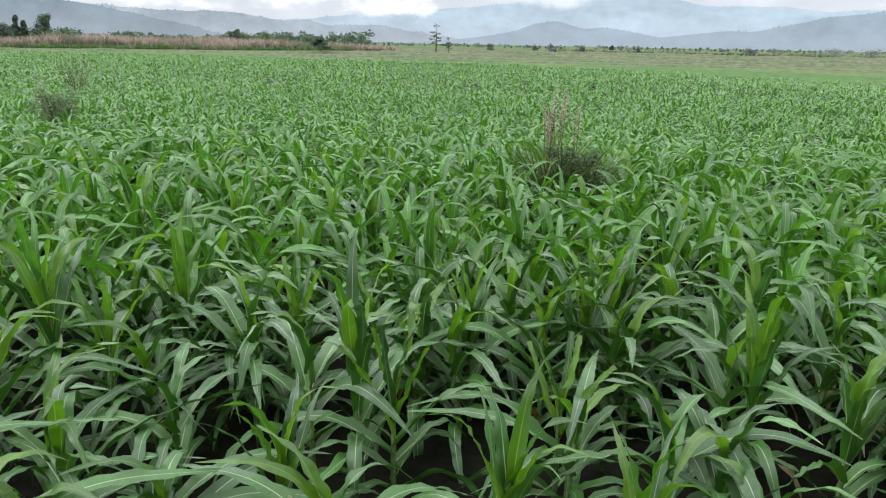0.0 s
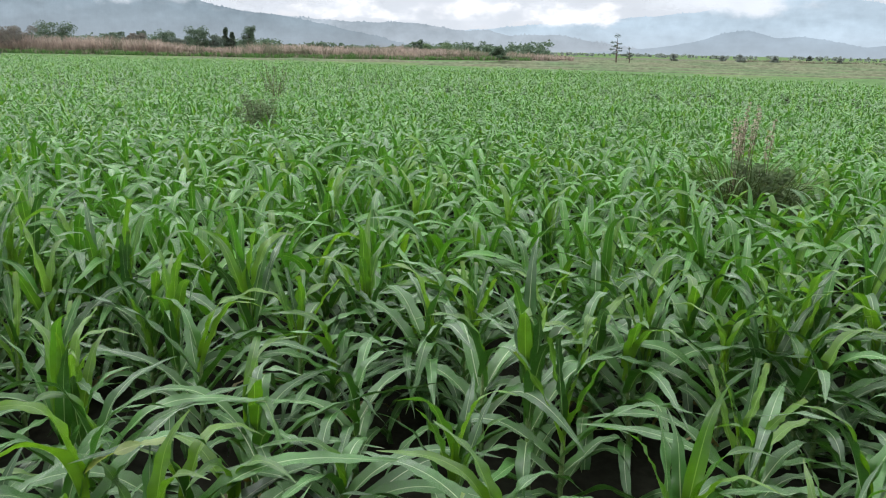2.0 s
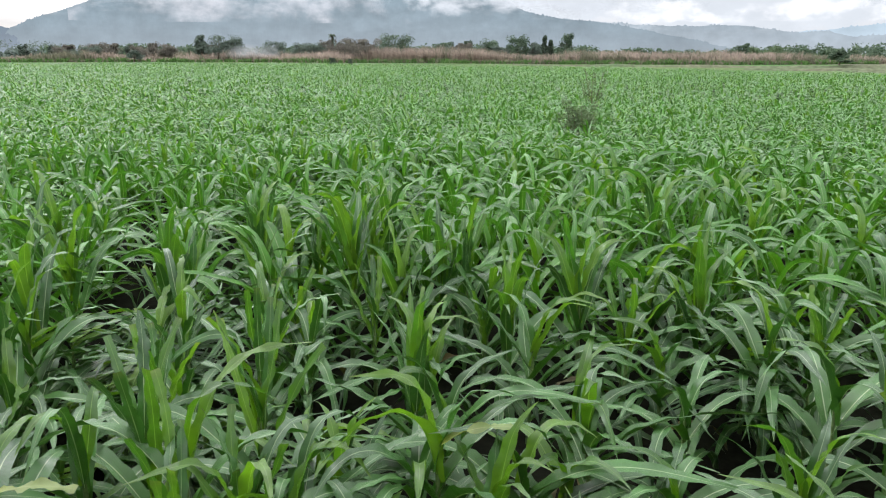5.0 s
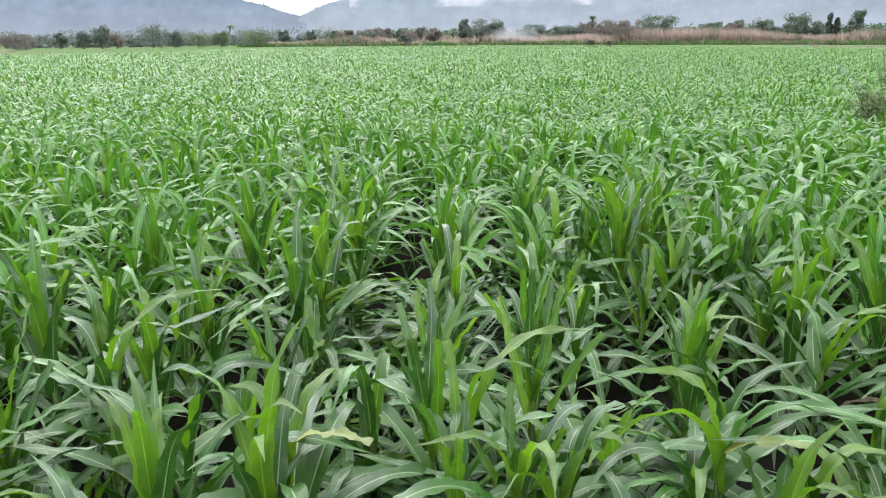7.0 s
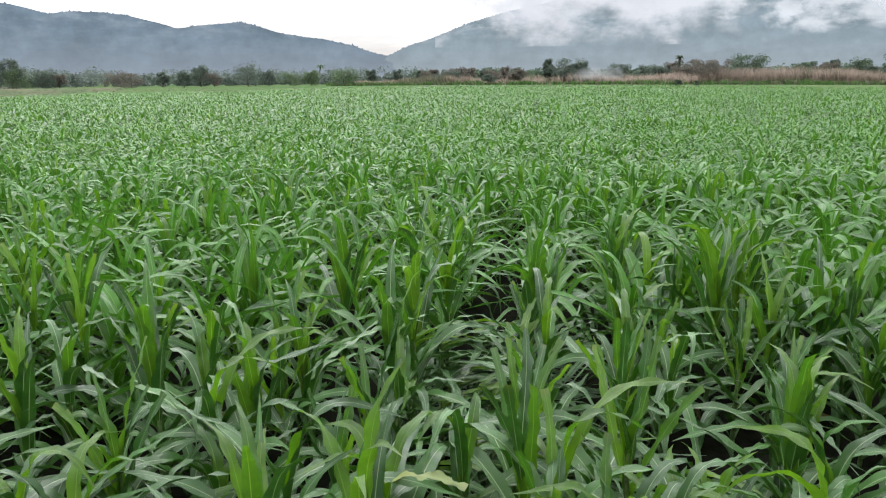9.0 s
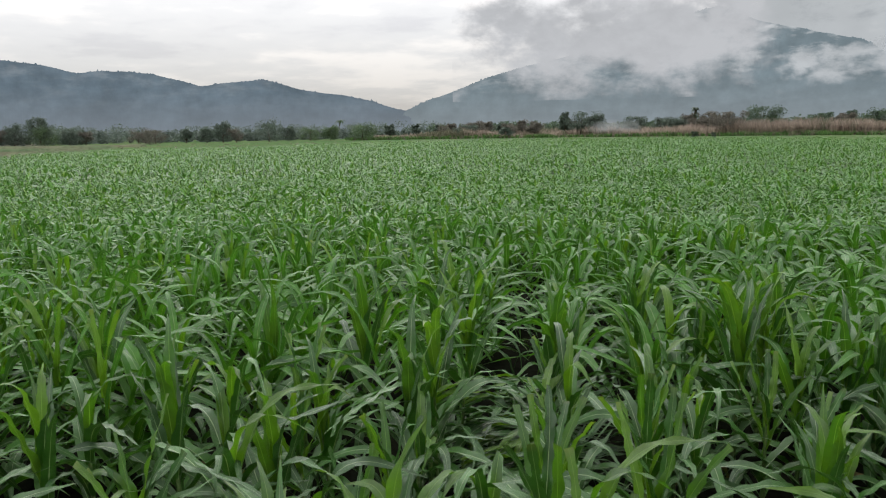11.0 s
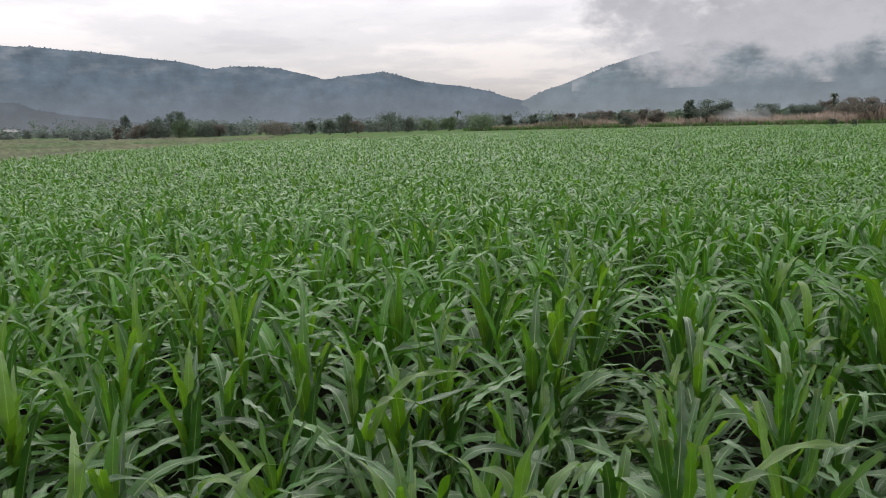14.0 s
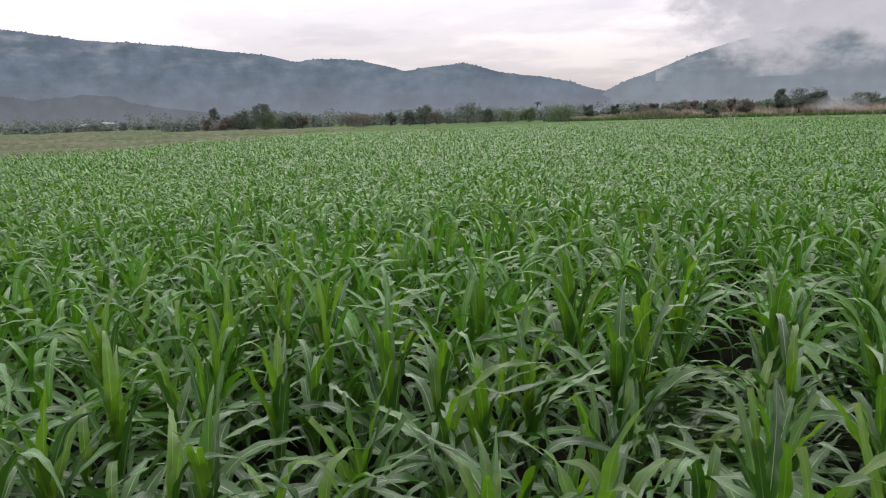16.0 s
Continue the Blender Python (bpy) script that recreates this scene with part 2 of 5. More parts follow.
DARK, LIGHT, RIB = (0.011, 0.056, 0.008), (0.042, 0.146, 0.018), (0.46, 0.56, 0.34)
YDARK, YLIGHT = (0.028, 0.105, 0.012), (0.098, 0.205, 0.020)
M_LEAF = leaf_material("maize_leaf", DARK, LIGHT, RIB, 0.40, 0.10, False)
M_YOUNG = leaf_material("maize_young_leaf", YDARK, YLIGHT, (0.25, 0.40, 0.12), 0.40, 0.36, False)
M_DRY = leaf_material("maize_dry_leaf", (0.10, 0.085, 0.035), (0.20, 0.16, 0.075), (0.26, 0.22, 0.12), 0.7, 0.15, False)
M_PALE = leaf_material("maize_torn_leaf", (0.15, 0.22, 0.07), (0.26, 0.30, 0.10), (0.36, 0.38, 0.18), 0.55, 0.3, False)
# Lighter copy of the near leaf colour, brightening the farther stand.
M_LEAF_FIELD_LIT = leaf_material("maize_leaf_field_lit", (0.018, 0.080, 0.011), (0.066, 0.204, 0.025), RIB, 0.40, 0.22, True)
M_YOUNG_FIELD = leaf_material("maize_young_leaf_field", YDARK, YLIGHT, (0.25, 0.40, 0.12), 0.40, 0.36, True)
M_STALK = rough_material("maize_stalk", (0.09, 0.16, 0.05), (0.14, 0.20, 0.07), 6.0, 8.0, 0.2, 0.55)
# Soil set near black so gaps between plants read as deep shade.
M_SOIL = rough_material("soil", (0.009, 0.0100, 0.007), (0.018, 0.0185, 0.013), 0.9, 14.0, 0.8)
M_MEADOW = rough_material("meadow", (0.074, 0.136, 0.054), (0.092, 0.138, 0.062), 0.02, 40.0, 0.4, 0.9, False, (0.108, 0.142, 0.068))
M_GRASS = foliage_material("meadow_grass", (0.06, 0.14, 0.035), (0.10, 0.18, 0.05))
M_PADDY = rough_material("fallow_paddy", (0.092, 0.142, 0.070), (0.118, 0.138, 0.080), 0.03, 30.0, 0.5)
M_STUBBLE = rough_material("brown_stubble", (0.092, 0.102, 0.072), (0.120, 0.120, 0.088), 0.05, 30.0, 0.5)
M_BUND = rough_material("bund_grass", (0.090, 0.125, 0.068), (0.125, 0.130, 0.085), 0.08, 14.0, 0.5)
M_REED = foliage_material("dry_reed", (0.260, 0.212, 0.172), (0.350, 0.290, 0.238), 0.6)
M_REED_GREEN = foliage_material("green_reed", (0.14, 0.142, 0.095), (0.19, 0.18, 0.125), 0.35)
M_BARK = rough_material("bark", (0.07, 0.055, 0.042), (0.12, 0.10, 0.08), 1.2, 8.0, 0.6)
# Far crowns: colour and translucency raised to stand in for distance haze.
M_CROWN = foliage_material("crown_leaves", (0.062, 0.100, 0.066), (0.105, 0.150, 0.088), 0.4)
M_CROWN_LIGHT = foliage_material("light_crown_leaves", (0.080, 0.128, 0.066), (0.125, 0.180, 0.090), 0.4)
M_CROWN_DARK = foliage_material("dark_crown_leaves", (0.060, 0.088, 0.066), (0.100, 0.135, 0.090), 0.4)
# crown copy greyed by haze mixed into its colour
M_CROWN_HAZE = foliage_material("hazed_crown_leaves", (0.082, 0.112, 0.090), (0.128, 0.165, 0.128), 0.4)
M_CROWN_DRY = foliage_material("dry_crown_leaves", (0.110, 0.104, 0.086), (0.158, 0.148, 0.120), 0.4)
# farthest leaves: haze mixed into the colour, palest to the north
M_FARWOOD = foliage_material("far_hazed_leaves", (0.100, 0.130, 0.112), (0.140, 0.175, 0.150), 0.4)
M_FARHAZE = foliage_material("palest_hazed_leaves", (0.20, 0.235, 0.21), (0.25, 0.285, 0.255), 0.45)
M_PLASTER = rough_material("weathered_plaster", (0.16, 0.155, 0.14), (0.24, 0.23, 0.21), 0.8, 12.0, 0.2)
M_WALL = rough_material("whitewash", (0.20, 0.21, 0.215), (0.25, 0.26, 0.26), 0.6, 9.0, 0.1)
M_ROOF = rough_material("roof_sheet", (0.16, 0.17, 0.18), (0.2, 0.21, 0.21), 0.7, 9.0, 0.2, 0.6)


# ---- mesh helpers ----
def mesh(name, verts, faces, mats, uvs=None, index=None, smooth=True):
    """A mesh from arrays: faces all of one size; uvs one pair a vertex; index the material of each face."""
    verts, faces = np.asarray(verts, np.float32), np.asarray(faces, np.int32)
    me = bpy.data.meshes.new(name)
    me.vertices.add(len(verts))
    me.vertices.foreach_set("co", verts.ravel())
    k = faces.shape[1]
    me.loops.add(faces.size)
    me.loops.foreach_set("vertex_index", faces.ravel())
    me.polygons.add(len(faces))
    me.polygons.foreach_set("loop_start", np.arange(0, faces.size, k, dtype=np.int32))
    if uvs is not None:
        layer = me.uv_layers.new(name="UVMap")
        layer.data.foreach_set("uv", np.asarray(uvs, np.float32)[faces.ravel()].ravel())
    for m in mats:
        me.materials.append(m)
    if index is not None:
        me.polygons.foreach_set("material_index", np.asarray(index, np.int32))
    me.polygons.foreach_set("use_smooth", np.full(len(faces), smooth))
    me.update(calc_edges=True)
    return me


def part(name, data, parent, label=""):
    ob = new(name, data)
    ob.parent = parent
    return tagged(ob, label)


def tube(points, radii, sides=6):
    """Quads of a tapered tube along points."""
    points = np.asarray(points, float)
    n = len(points)
    v, f = [], []
    for i in range(n):
        t = points[min(i + 1, n - 1)] - points[max(i - 1, 0)]
        t /= np.linalg.norm(t) + 1e-9
        a = np.cross(t, (0.3, 1, 0.1))
        a /= np.linalg.norm(a) + 1e-9
        b = np.cross(t, a)
        for k in range(sides):
            w = 2 * math.pi * k / sides
            v.append(points[i] + radii[i] * (math.cos(w) * a + math.sin(w) * b))
    for i in range(n - 1):
        for k in range(sides):
            f.append((i * sides + k, i * sides + (k + 1) % sides, (i + 1) * sides + (k + 1) % sides, (i + 1) * sides + k))
    return np.array(v), np.array(f)


def joined(pieces):
    """One set of verts, faces, uvs out of several (verts, faces, uvs)."""
    vs, fs, us, k = [], [], [], 0
    for v, f, u in pieces:
        vs.append(v)
        fs.append(np.asarray(f) + k)
        us.append(u)
        k += len(v)
    return np.concatenate(vs), np.concatenate(fs), np.concatenate(us)


def polar(az, d, z=0.0):
    """A place az degrees right of north, d metres off."""
    return Vector((d * math.sin(radians(az)), d * math.cos(radians(az)), z))


# ---- ground and fields ----
def disc(name, radius, mat, rings=40, seg=120, z=0.0):
    r = np.concatenate([[0.001], np.geomspace(2, radius, rings)])
    a = np.linspace(0, 2 * math.pi, seg, endpoint=False)
    v = np.array([[q * math.sin(w), q * math.cos(w), z + (0.10 * noise.noise((q * math.sin(w) * 0.03, q * math.cos(w) * 0.03, 0.3)) if q < 150 else 0.0)] for q in r for w in a])
    f = [(i * seg + k, (i + 1) * seg + k, (i + 1) * seg + (k + 1) % seg, i * seg + (k + 1) % seg) for i in range(len(r) - 1) for k in range(seg)]
    return new(name, mesh(name, v, f, [mat]))


ground = tagged(disc("ground", 4400, M_MEADOW, 44), "flat grassy valley floor with green and straw patches", "ground", kind="structure")


def sheet(name, corners, z, mat, n=24, label="", category="field"):
    """A field: a quadrilateral sheet over the ground, its edges a little uneven."""
    a, b, c, d = (Vector(p) for p in corners)
    v, f = [], []
    for i in range(n + 1):
        for k in range(n + 1):
            p = a.lerp(b, i / n).lerp(d.lerp(c, i / n), k / n)
            w = 0.6 * noise.noise((p.x * 0.05, p.y * 0.05, 4.0))
            v.append((p.x + w, p.y + w, z + 0.05 * noise.noise((p.x * 0.3, p.y * 0.3, 1.0))))
    for i in range(n):
        for k in range(n):
            q = i * (n + 1) + k
            f.append((q, q + 1, q + n + 2, q + n + 1))
    return tagged(new(name, mesh(name, v, f, [mat])), label, category, kind="structure")


def wall(name, corners, high, thick, mat, label):
    """A plain upright wall along a line of corners, with its thickness."""
    pts = [Vector((x, y, 0)) for x, y in corners]
    v, f = [], []
    for i, p in enumerate(pts):
        t = (pts[min(i + 1, len(pts) - 1)] - pts[max(i - 1, 0)]).normalized()
        o = Vector((t.y, -t.x, 0)) * thick
        for q in (p, p + o):
            v += [(q.x, q.y, -0.1), (q.x, q.y, high)]
    for i in range(len(pts) - 1):
        a = i * 4
        f += [(a, a + 4, a + 5, a + 1), (a + 2, a + 3, a + 7, a + 6), (a + 1, a + 5, a + 7, a + 3)]
    b = (len(pts) - 1) * 4
    f += [(0, 1, 3, 2), (b, b + 2, b + 3, b + 1)]
    return tagged(new(name, mesh(name, v, f, [mat], None, None, False)), label, "wall", kind="structure")


# unseen wall, added behind the camera to shade the nearest maize
wall("shade_wall", ((-1.6, -1.95), (2.4, -0.75), (6.5, 1.1)), 6.4, 0.2, M_PLASTER, "plain weathered grey plaster wall, unseen, added to shade the near maize")
sheet("maize_soil", ((-64, -32), (-122, 96), (4, 92), (33, 17)), 0.16, M_SOIL, 40, "dark soil under the maize, blackened for canopy shade", "soil")


# ---- maize ----
def blade(rng, length, width, lean, droop, power, az, foot, segs, across, sway=0.0, twist=0.0, fold=0.5, wave=0.012, ragged=0.0, blunt=0.0, bend=None):
    """A maize leaf: rises from foot at lean degrees off the vertical, bends over to droop degrees, folded along its midrib, with rippled edges."""
    s = np.linspace(0, 1, segs + 1)
    turn_over = s ** power
    if bend is not None:
        q = np.clip((s - bend[0]) / (bend[1] - bend[0]), 0, 1)
        turn_over = 0.22 * s + 0.78 * q * q * (3 - 2 * q)
    th = np.radians(lean + (droop - lean) * turn_over)
    step = length / segs
    az_s = np.radians(az) + np.radians(sway) * s ** 1.5
    d = np.stack([np.sin(th) * np.cos(az_s), np.sin(th) * np.sin(az_s), np.cos(th)], 1)
    c = np.asarray(foot) + np.concatenate([[np.zeros(3)], np.cumsum((d[1:] + d[:-1]) / 2 * step, 0)])
    side = np.stack([-np.sin(az_s), np.cos(az_s), np.zeros_like(s)], 1)
    up = np.cross(d, side)
    tw = np.radians(twist) * s
    side, up = side * np.cos(tw)[:, None] + up * np.sin(tw)[:, None], up * np.cos(tw)[:, None] - side * np.sin(tw)[:, None]
    w = width / 2 * np.minimum(1, 0.55 + 1.6 * s) * (1 - s ** 1.75 * (1 - blunt)) + 0.001
    if ragged:
        w = w * (1 - ragged * rng.random(segs + 1) * (s > 0.3))
    u = np.linspace(-1, 1, across + 1)
    ph = rng.random(2) * 6.3
    f = fold * (1 - 0.85 * np.minimum(1, 1.6 * s))
    k = (30 + 22 * rng.random()) * length if segs > 12 else (11 + 8 * rng.random()) * length
    v = np.empty((segs + 1, across + 1, 3))
    for i, q in enumerate(u):
        rip = wave * (np.sin(k * s + ph[int(q > 0)]) + 0.6 * np.sin(0.43 * k * s + ph[int(q <= 0)])) * q * q * np.minimum(1, 3 * s) * np.minimum(1, 4 * (1 - s))
        v[:, i] = c + side * (q * w * np.sqrt(1 / (1 + f * f)))[:, None] + up * (abs(q) * w * f + rip)[:, None]
    uv = np.stack(np.meshgrid((u + 1) / 2, s), -1).reshape(-1, 2)
    n = across + 1
    faces = [(i * n + j, i * n + j + 1, (i + 1) * n + j + 1, (i + 1) * n + j) for i in range(segs) for j in range(across)]
    return v.reshape(-1, 3), np.array(faces), uv


def maize_pieces(rng, segs, across, leaves, style="plain", stalk=True):
    """The pieces of one plant about 1.3 m high: (kind, verts, faces, uvs)."""
    out = []
    hs = 0.72 + 0.07 * rng.random()
    lean_az = rng.random() * 6.3
    bow = 0.05 * rng.random()

    def axis(z):
        q = bow * (z / hs) ** 2
        return np.array([q * math.cos(lean_az), q * math.sin(lean_az), z])

    if stalk:
        zs = np.linspace(-0.02, hs, 6)
        v, f = tube([axis(z) for z in zs], [0.017, 0.016, 0.015, 0.013, 0.011, 0.008], 6)
        out.append(("stalk", v, f, np.tile((0.2, 0.3), (len(v), 1))))
    start = rng.random() * 360 if style != "lodged" else 0.0
    for i in range(leaves):
        g = i / (leaves - 1)
        az = start + 180 * (i % 2) + rng.normal(0, 30)
        foot = axis(hs * (0.10 + 0.88 * g))
        kind, ragged, blunt, fold = "leaf", 0.0, 0.0, 0.75
        b0 = 0.06 + 0.24 * rng.random()
        bend = (b0, b0 + 0.45 + 0.30 * rng.random())
        if g < 0.34:
            length, width = 0.76 + rng.normal(0, 0.06), 0.100
            lean, droop, power = 46 + rng.normal(0, 7), 152 + rng.normal(0, 12), 1.2
        elif g < 0.80:
            length, width = 1.01 + rng.normal(0, 0.09), 0.120 + rng.normal(0, 0.010)
            lean = 18 + 26 * (1 - g) + 14 * rng.random()
            droop, power = 119 + rng.normal(0, 18), 1.5
        else:
            kind = "young" if rng.random() < (0.85 if g > 0.95 else 0.35) else "leaf"
            length, width = 0.56 + 0.16 * rng.random() + 0.25 * (g < 0.9), 0.098
            lean, droop, power, fold = 5 + 14 * rng.random(), 85 + 65 * rng.random(), 2.0, 1.0
            bend = (0.20 + 0.3 * rng.random(), 0.85)
        if style == "erect" and g > 0.48:
            kind = "young" if g > 0.62 and rng.random() < 0.75 else "leaf"
            lean, droop, power = 4 + 26 * (1 - g), 35 + 80 * rng.random(), 2.2
            length, width = 0.60 + 0.16 * rng.random() + 0.3 * (1 - g), 0.096
            bend = (0.48 + 0.2 * rng.random(), 0.98)
        if style == "slim":
            width *= 0.80
            droop += 10 * rng.normal(0, 1)
            lean *= 0.9
        if style == "chewed":
            width *= 0.82
        if style == "chewed" and g > 0.56:
            kind, ragged, blunt = "young" if rng.random() < 0.6 else "leaf", 0.45, 0.60
            lean, droop, length, power, width = 3 + 15 * rng.random(), 14 + 28 * rng.random(), 0.40 + 0.20 * rng.random() + 0.3 * (1 - g), 1.5, 0.064
            bend, fold = None, 0.9
        if style == "lodged":
            az, lean, droop, power = start + rng.normal(0, 34), 46 + 12 * rng.random(), 112 + rng.normal(0, 14), 1.0
            width, bend = 0.078, None
        if segs < 12:
            width *= 0.88
        if segs < 6:
            length, width, droop = length * 0.92, width * 0.92, max(droop, 105)
        if g < 0.10 and rng.random() < 0.12:
            kind, droop = "dry", 165
        v, f, uv = blade(rng, length, width, lean, droop, power, az, foot, segs, across, rng.normal(0, 26), rng.normal(0, 34), fold, 0.009, ragged, blunt, bend)
        out.append((kind, v, f, uv))
    return out


LEAF_MATS = {"leaf": M_LEAF, "young": M_YOUNG, "dry": M_DRY, "stalk": M_STALK}
PIECE_NAMES = {"leaf": "leaf", "young": "young_leaf", "dry": "dry_leaf", "stalk": "stalk"}


def maize_plant(seed, style):
    """A maize plant as a thing: stalk and leaves, each a part."""
    rng = np.random.default_rng(seed)
    root = new("maize_plant")
    for kind, v, f, uv in maize_pieces(rng, 22, 6, 13, style):
        part(PIECE_NAMES[kind], mesh(PIECE_NAMES[kind], v, f, [LEAF_MATS[kind]], uv), root, {"dry": "withered straw-brown lower leaf", "young": "bright yellow-green young leaf"}.get(kind, ""))
    label = {"plain": "young green maize plant with long arching leaves", "erect": "maize plant with tall upright bright green leaves",
             "chewed": "maize plant with a ragged, insect-eaten yellowish whorl", "lodged": "wind-bent maize plant with leaves lying over", "slim": "young maize plant with narrow tangled drooping leaves"}[style]
    return tagged(root, label, "maize", "maize plants in the field")


FIELD = [(33, 17), (28, 36), (18, 60), (0, 78), (-14, 82), (-48, 94), (-98, 92), (-116, 72), (-116, 50), (-98, 25), (-97, 8), (-82, -3), (-64, -10), (-60, -26), (-0.6, -1.3), (1.6, -0.6)]
ROW = np.array((-0.79, 0.613))
ACROSS = np.array((0.613, 0.79))
FURROW = -0.92


def in_field(x, y):
    """Which of the places lie inside the maize field's outline."""
    x, y = np.asarray(x), np.asarray(y)
    inside = np.zeros(x.shape, bool)
    for (x0, y0), (x1, y1) in zip(FIELD, FIELD[1:] + FIELD[:1]):
        hit = ((y0 > y) != (y1 > y)) & (x < (x1 - x0) * (y - y0) / (y1 - y0 + 1e-12) + x0)
        inside ^= hit
    return inside


def height_at(x, y):
    """The stand's height in metres: taller to the west, younger and lower plants farther out to the north."""
    n = np.array([noise.noise((a * 0.22, b * 0.22, 0.0)) + 0.6 * noise.noise((a * 0.06, b * 0.06, 5.0)) for a, b in zip(x, y)])
    d = np.hypot(x, y)
    west = np.clip((-np.degrees(np.arctan2(x, y)) - 40) / 30, 0, 1)

    def ease(s):
        s = np.clip(s, 0, 1)
        return s * s * (3 - 2 * s)

    near_h = 1.27 + 0.10 * np.clip((-x - 1.0) / 3.0, 0, 1)
    return near_h + np.where(d < 5.0, 0.10, 0.17) * n - (1 - west) * 0.40 * ease((d - 10.0) / 5.0) - west * 0.24 * ease((d - 8.0) / 9.0)


rng = np.random.default_rng(11)
k_rows = np.arange(-190, 190)
offsets = FURROW + np.where(k_rows < 0, (k_rows + 0.5) * 0.66 - 0.12, (k_rows + 0.5) * 0.66 + 0.12)
along = np.arange(-110, 165, 0.235)
RR, AA = np.meshgrid(offsets, along, indexing="ij")
AA = AA + rng.normal(0, 0.06, AA.shape) + rng.random(len(offsets))[:, None] * 0.235
RR = RR + rng.normal(0, 1, RR.shape) * np.where(np.hypot(RR, AA) > 9, 0.2, 0.09)
PX = (RR * ACROSS[0] + AA * ROW[0]).ravel()
PY = (RR * ACROSS[1] + AA * ROW[1]).ravel()
# later sowing between the rows, farther out
extra = rng.random((9000, 2))
EA, ED = np.radians(-116 + 156 * extra[:, 0]), np.sqrt(121 + (34 ** 2 - 121) * extra[:, 1])
PX, PY = np.concatenate([PX, ED * np.sin(EA)]), np.concatenate([PY, ED * np.cos(EA)])
keep = in_field(PX, PY)
PX, PY = PX[keep], PY[keep]
DIST = np.hypot(PX, PY)
keep = (DIST > 0.95) & (rng.random(len(PX)) < 0.93)
# the plot close round the two weed patches stands thin
for wx, wy, wr in ((1.62, 9.4, 0.72), (-7.8, 16.3, 0.6), (0.3, 2.7, 0.29), (0.38, 3.2, 0.34), (0.45, 3.75, 0.35), (0.75, 2.95, 0.28), (0.92, 3.45, 0.24), (1.35, 2.35, 0.31), (1.7, 2.85, 0.33), (2.05, 3.4, 0.35)):
    keep &= np.hypot(PX - wx, PY - wy) > wr
PX, PY, DIST = PX[keep], PY[keep], DIST[keep]

# plants that stand out of the rows: x, y and the height of their tops
UPRIGHT_WEST = [
    (-6.61, 3.28, 1.50), (-6.33, -0.40, 1.45), (-6.24, 2.85, 1.50), (-6.19, 0.09, 1.50), (-6.04, -0.67, 1.45), (-5.93, -1.42, 1.45),
    (-5.88, 1.93, 1.55), (-5.30, 2.54, 1.50), (-5.25, 4.26, 1.45), (-5.04, 4.05, 1.50), (-5.03, 2.14, 1.50), (-4.82, 3.01, 1.50),
    (-4.79, -1.23, 1.40), (-4.66, 0.30, 1.50), (-4.49, 1.66, 1.50), (-4.28, 4.82, 1.55), (-4.25, 4.33, 1.55), (-4.04, 4.28, 1.55),
    (-3.97, 3.95, 1.55), (-3.88, -0.73, 1.30), (-3.45, 4.43, 1.40),
]
UPRIGHT_NORTH = [
    (-2.85, 0.28, 1.42), (-2.80, 0.68, 1.45), (-2.59, 3.91, 1.35), (-2.56, 6.57, 1.45), (-2.52, 2.81, 1.30), (-2.31, 4.42, 1.50),
    (-1.77, 6.65, 1.45), (-1.73, 2.25, 1.08), (-1.61, 4.77, 1.38), (-0.67, 2.97, 1.05), (-0.55, 6.78, 1.40), (-0.37, 3.70, 1.50),
    (0.25, 4.48, 1.30), (0.27, 2.80, 1.17), (0.81, 2.49, 1.15), (1.13, 4.67, 1.30), (1.71, 3.73, 1.30), (1.77, 5.71, 1.35),
    (2.02, 3.33, 1.20),
]
EATEN = [
    (-1.89, 4.19, 1.33), (-0.19, 3.53, 1.28), (0.16, 5.69, 1.35), (-0.08, 5.90, 1.35), (-0.84, 4.69, 1.30), (0.66, 3.56, 1.15),
    (-0.57, 2.34, 1.00), (-4.46, 4.13, 1.40), (-3.46, 1.92, 1.35), (-3.32, 2.46, 1.42), (-3.67, -0.08, 1.47), (-3.60, 1.07, 1.50),
    (-2.34, 1.51, 1.30), (-5.04, 1.14, 1.45), (-3.27, 4.45, 1.50), (-3.29, 0.80, 1.40), (-5.98, -0.95, 1.45), (-4.73, -0.74, 1.45),
    (-7.63, -0.25, 1.50), (-4.91, 0.33, 1.50), (-2.83, 1.49, 1.58), (-2.67, 1.93, 1.56), (-2.36, 1.22, 1.40),
]
ARCHING_WEST = [
    (-5.13, -0.95, 1.40), (-4.59, 0.56, 1.45), (-4.58, 1.87, 1.45), (-4.12, -1.17, 1.20), (-3.95, -0.90, 1.30), (-3.91, 0.38, 1.50),
    (-3.63, -0.42, 1.30), (-3.59, 2.78, 1.40), (-3.42, -0.26, 1.30), (-3.21, 0.53, 1.50), (-3.09, 1.31, 1.30), (-3.05, -0.08, 1.20),
    (-2.88, 0.09, 1.25), (-2.62, 1.43, 1.50), (-2.37, 1.78, 1.10), (-2.29, 3.67, 1.30), (-2.28, 1.42, 1.38), (-2.22, 2.65, 1.28),
    (-2.13, 1.54, 1.25), (-1.99, 2.10, 1.20), (-1.83, 3.31, 1.10),
]
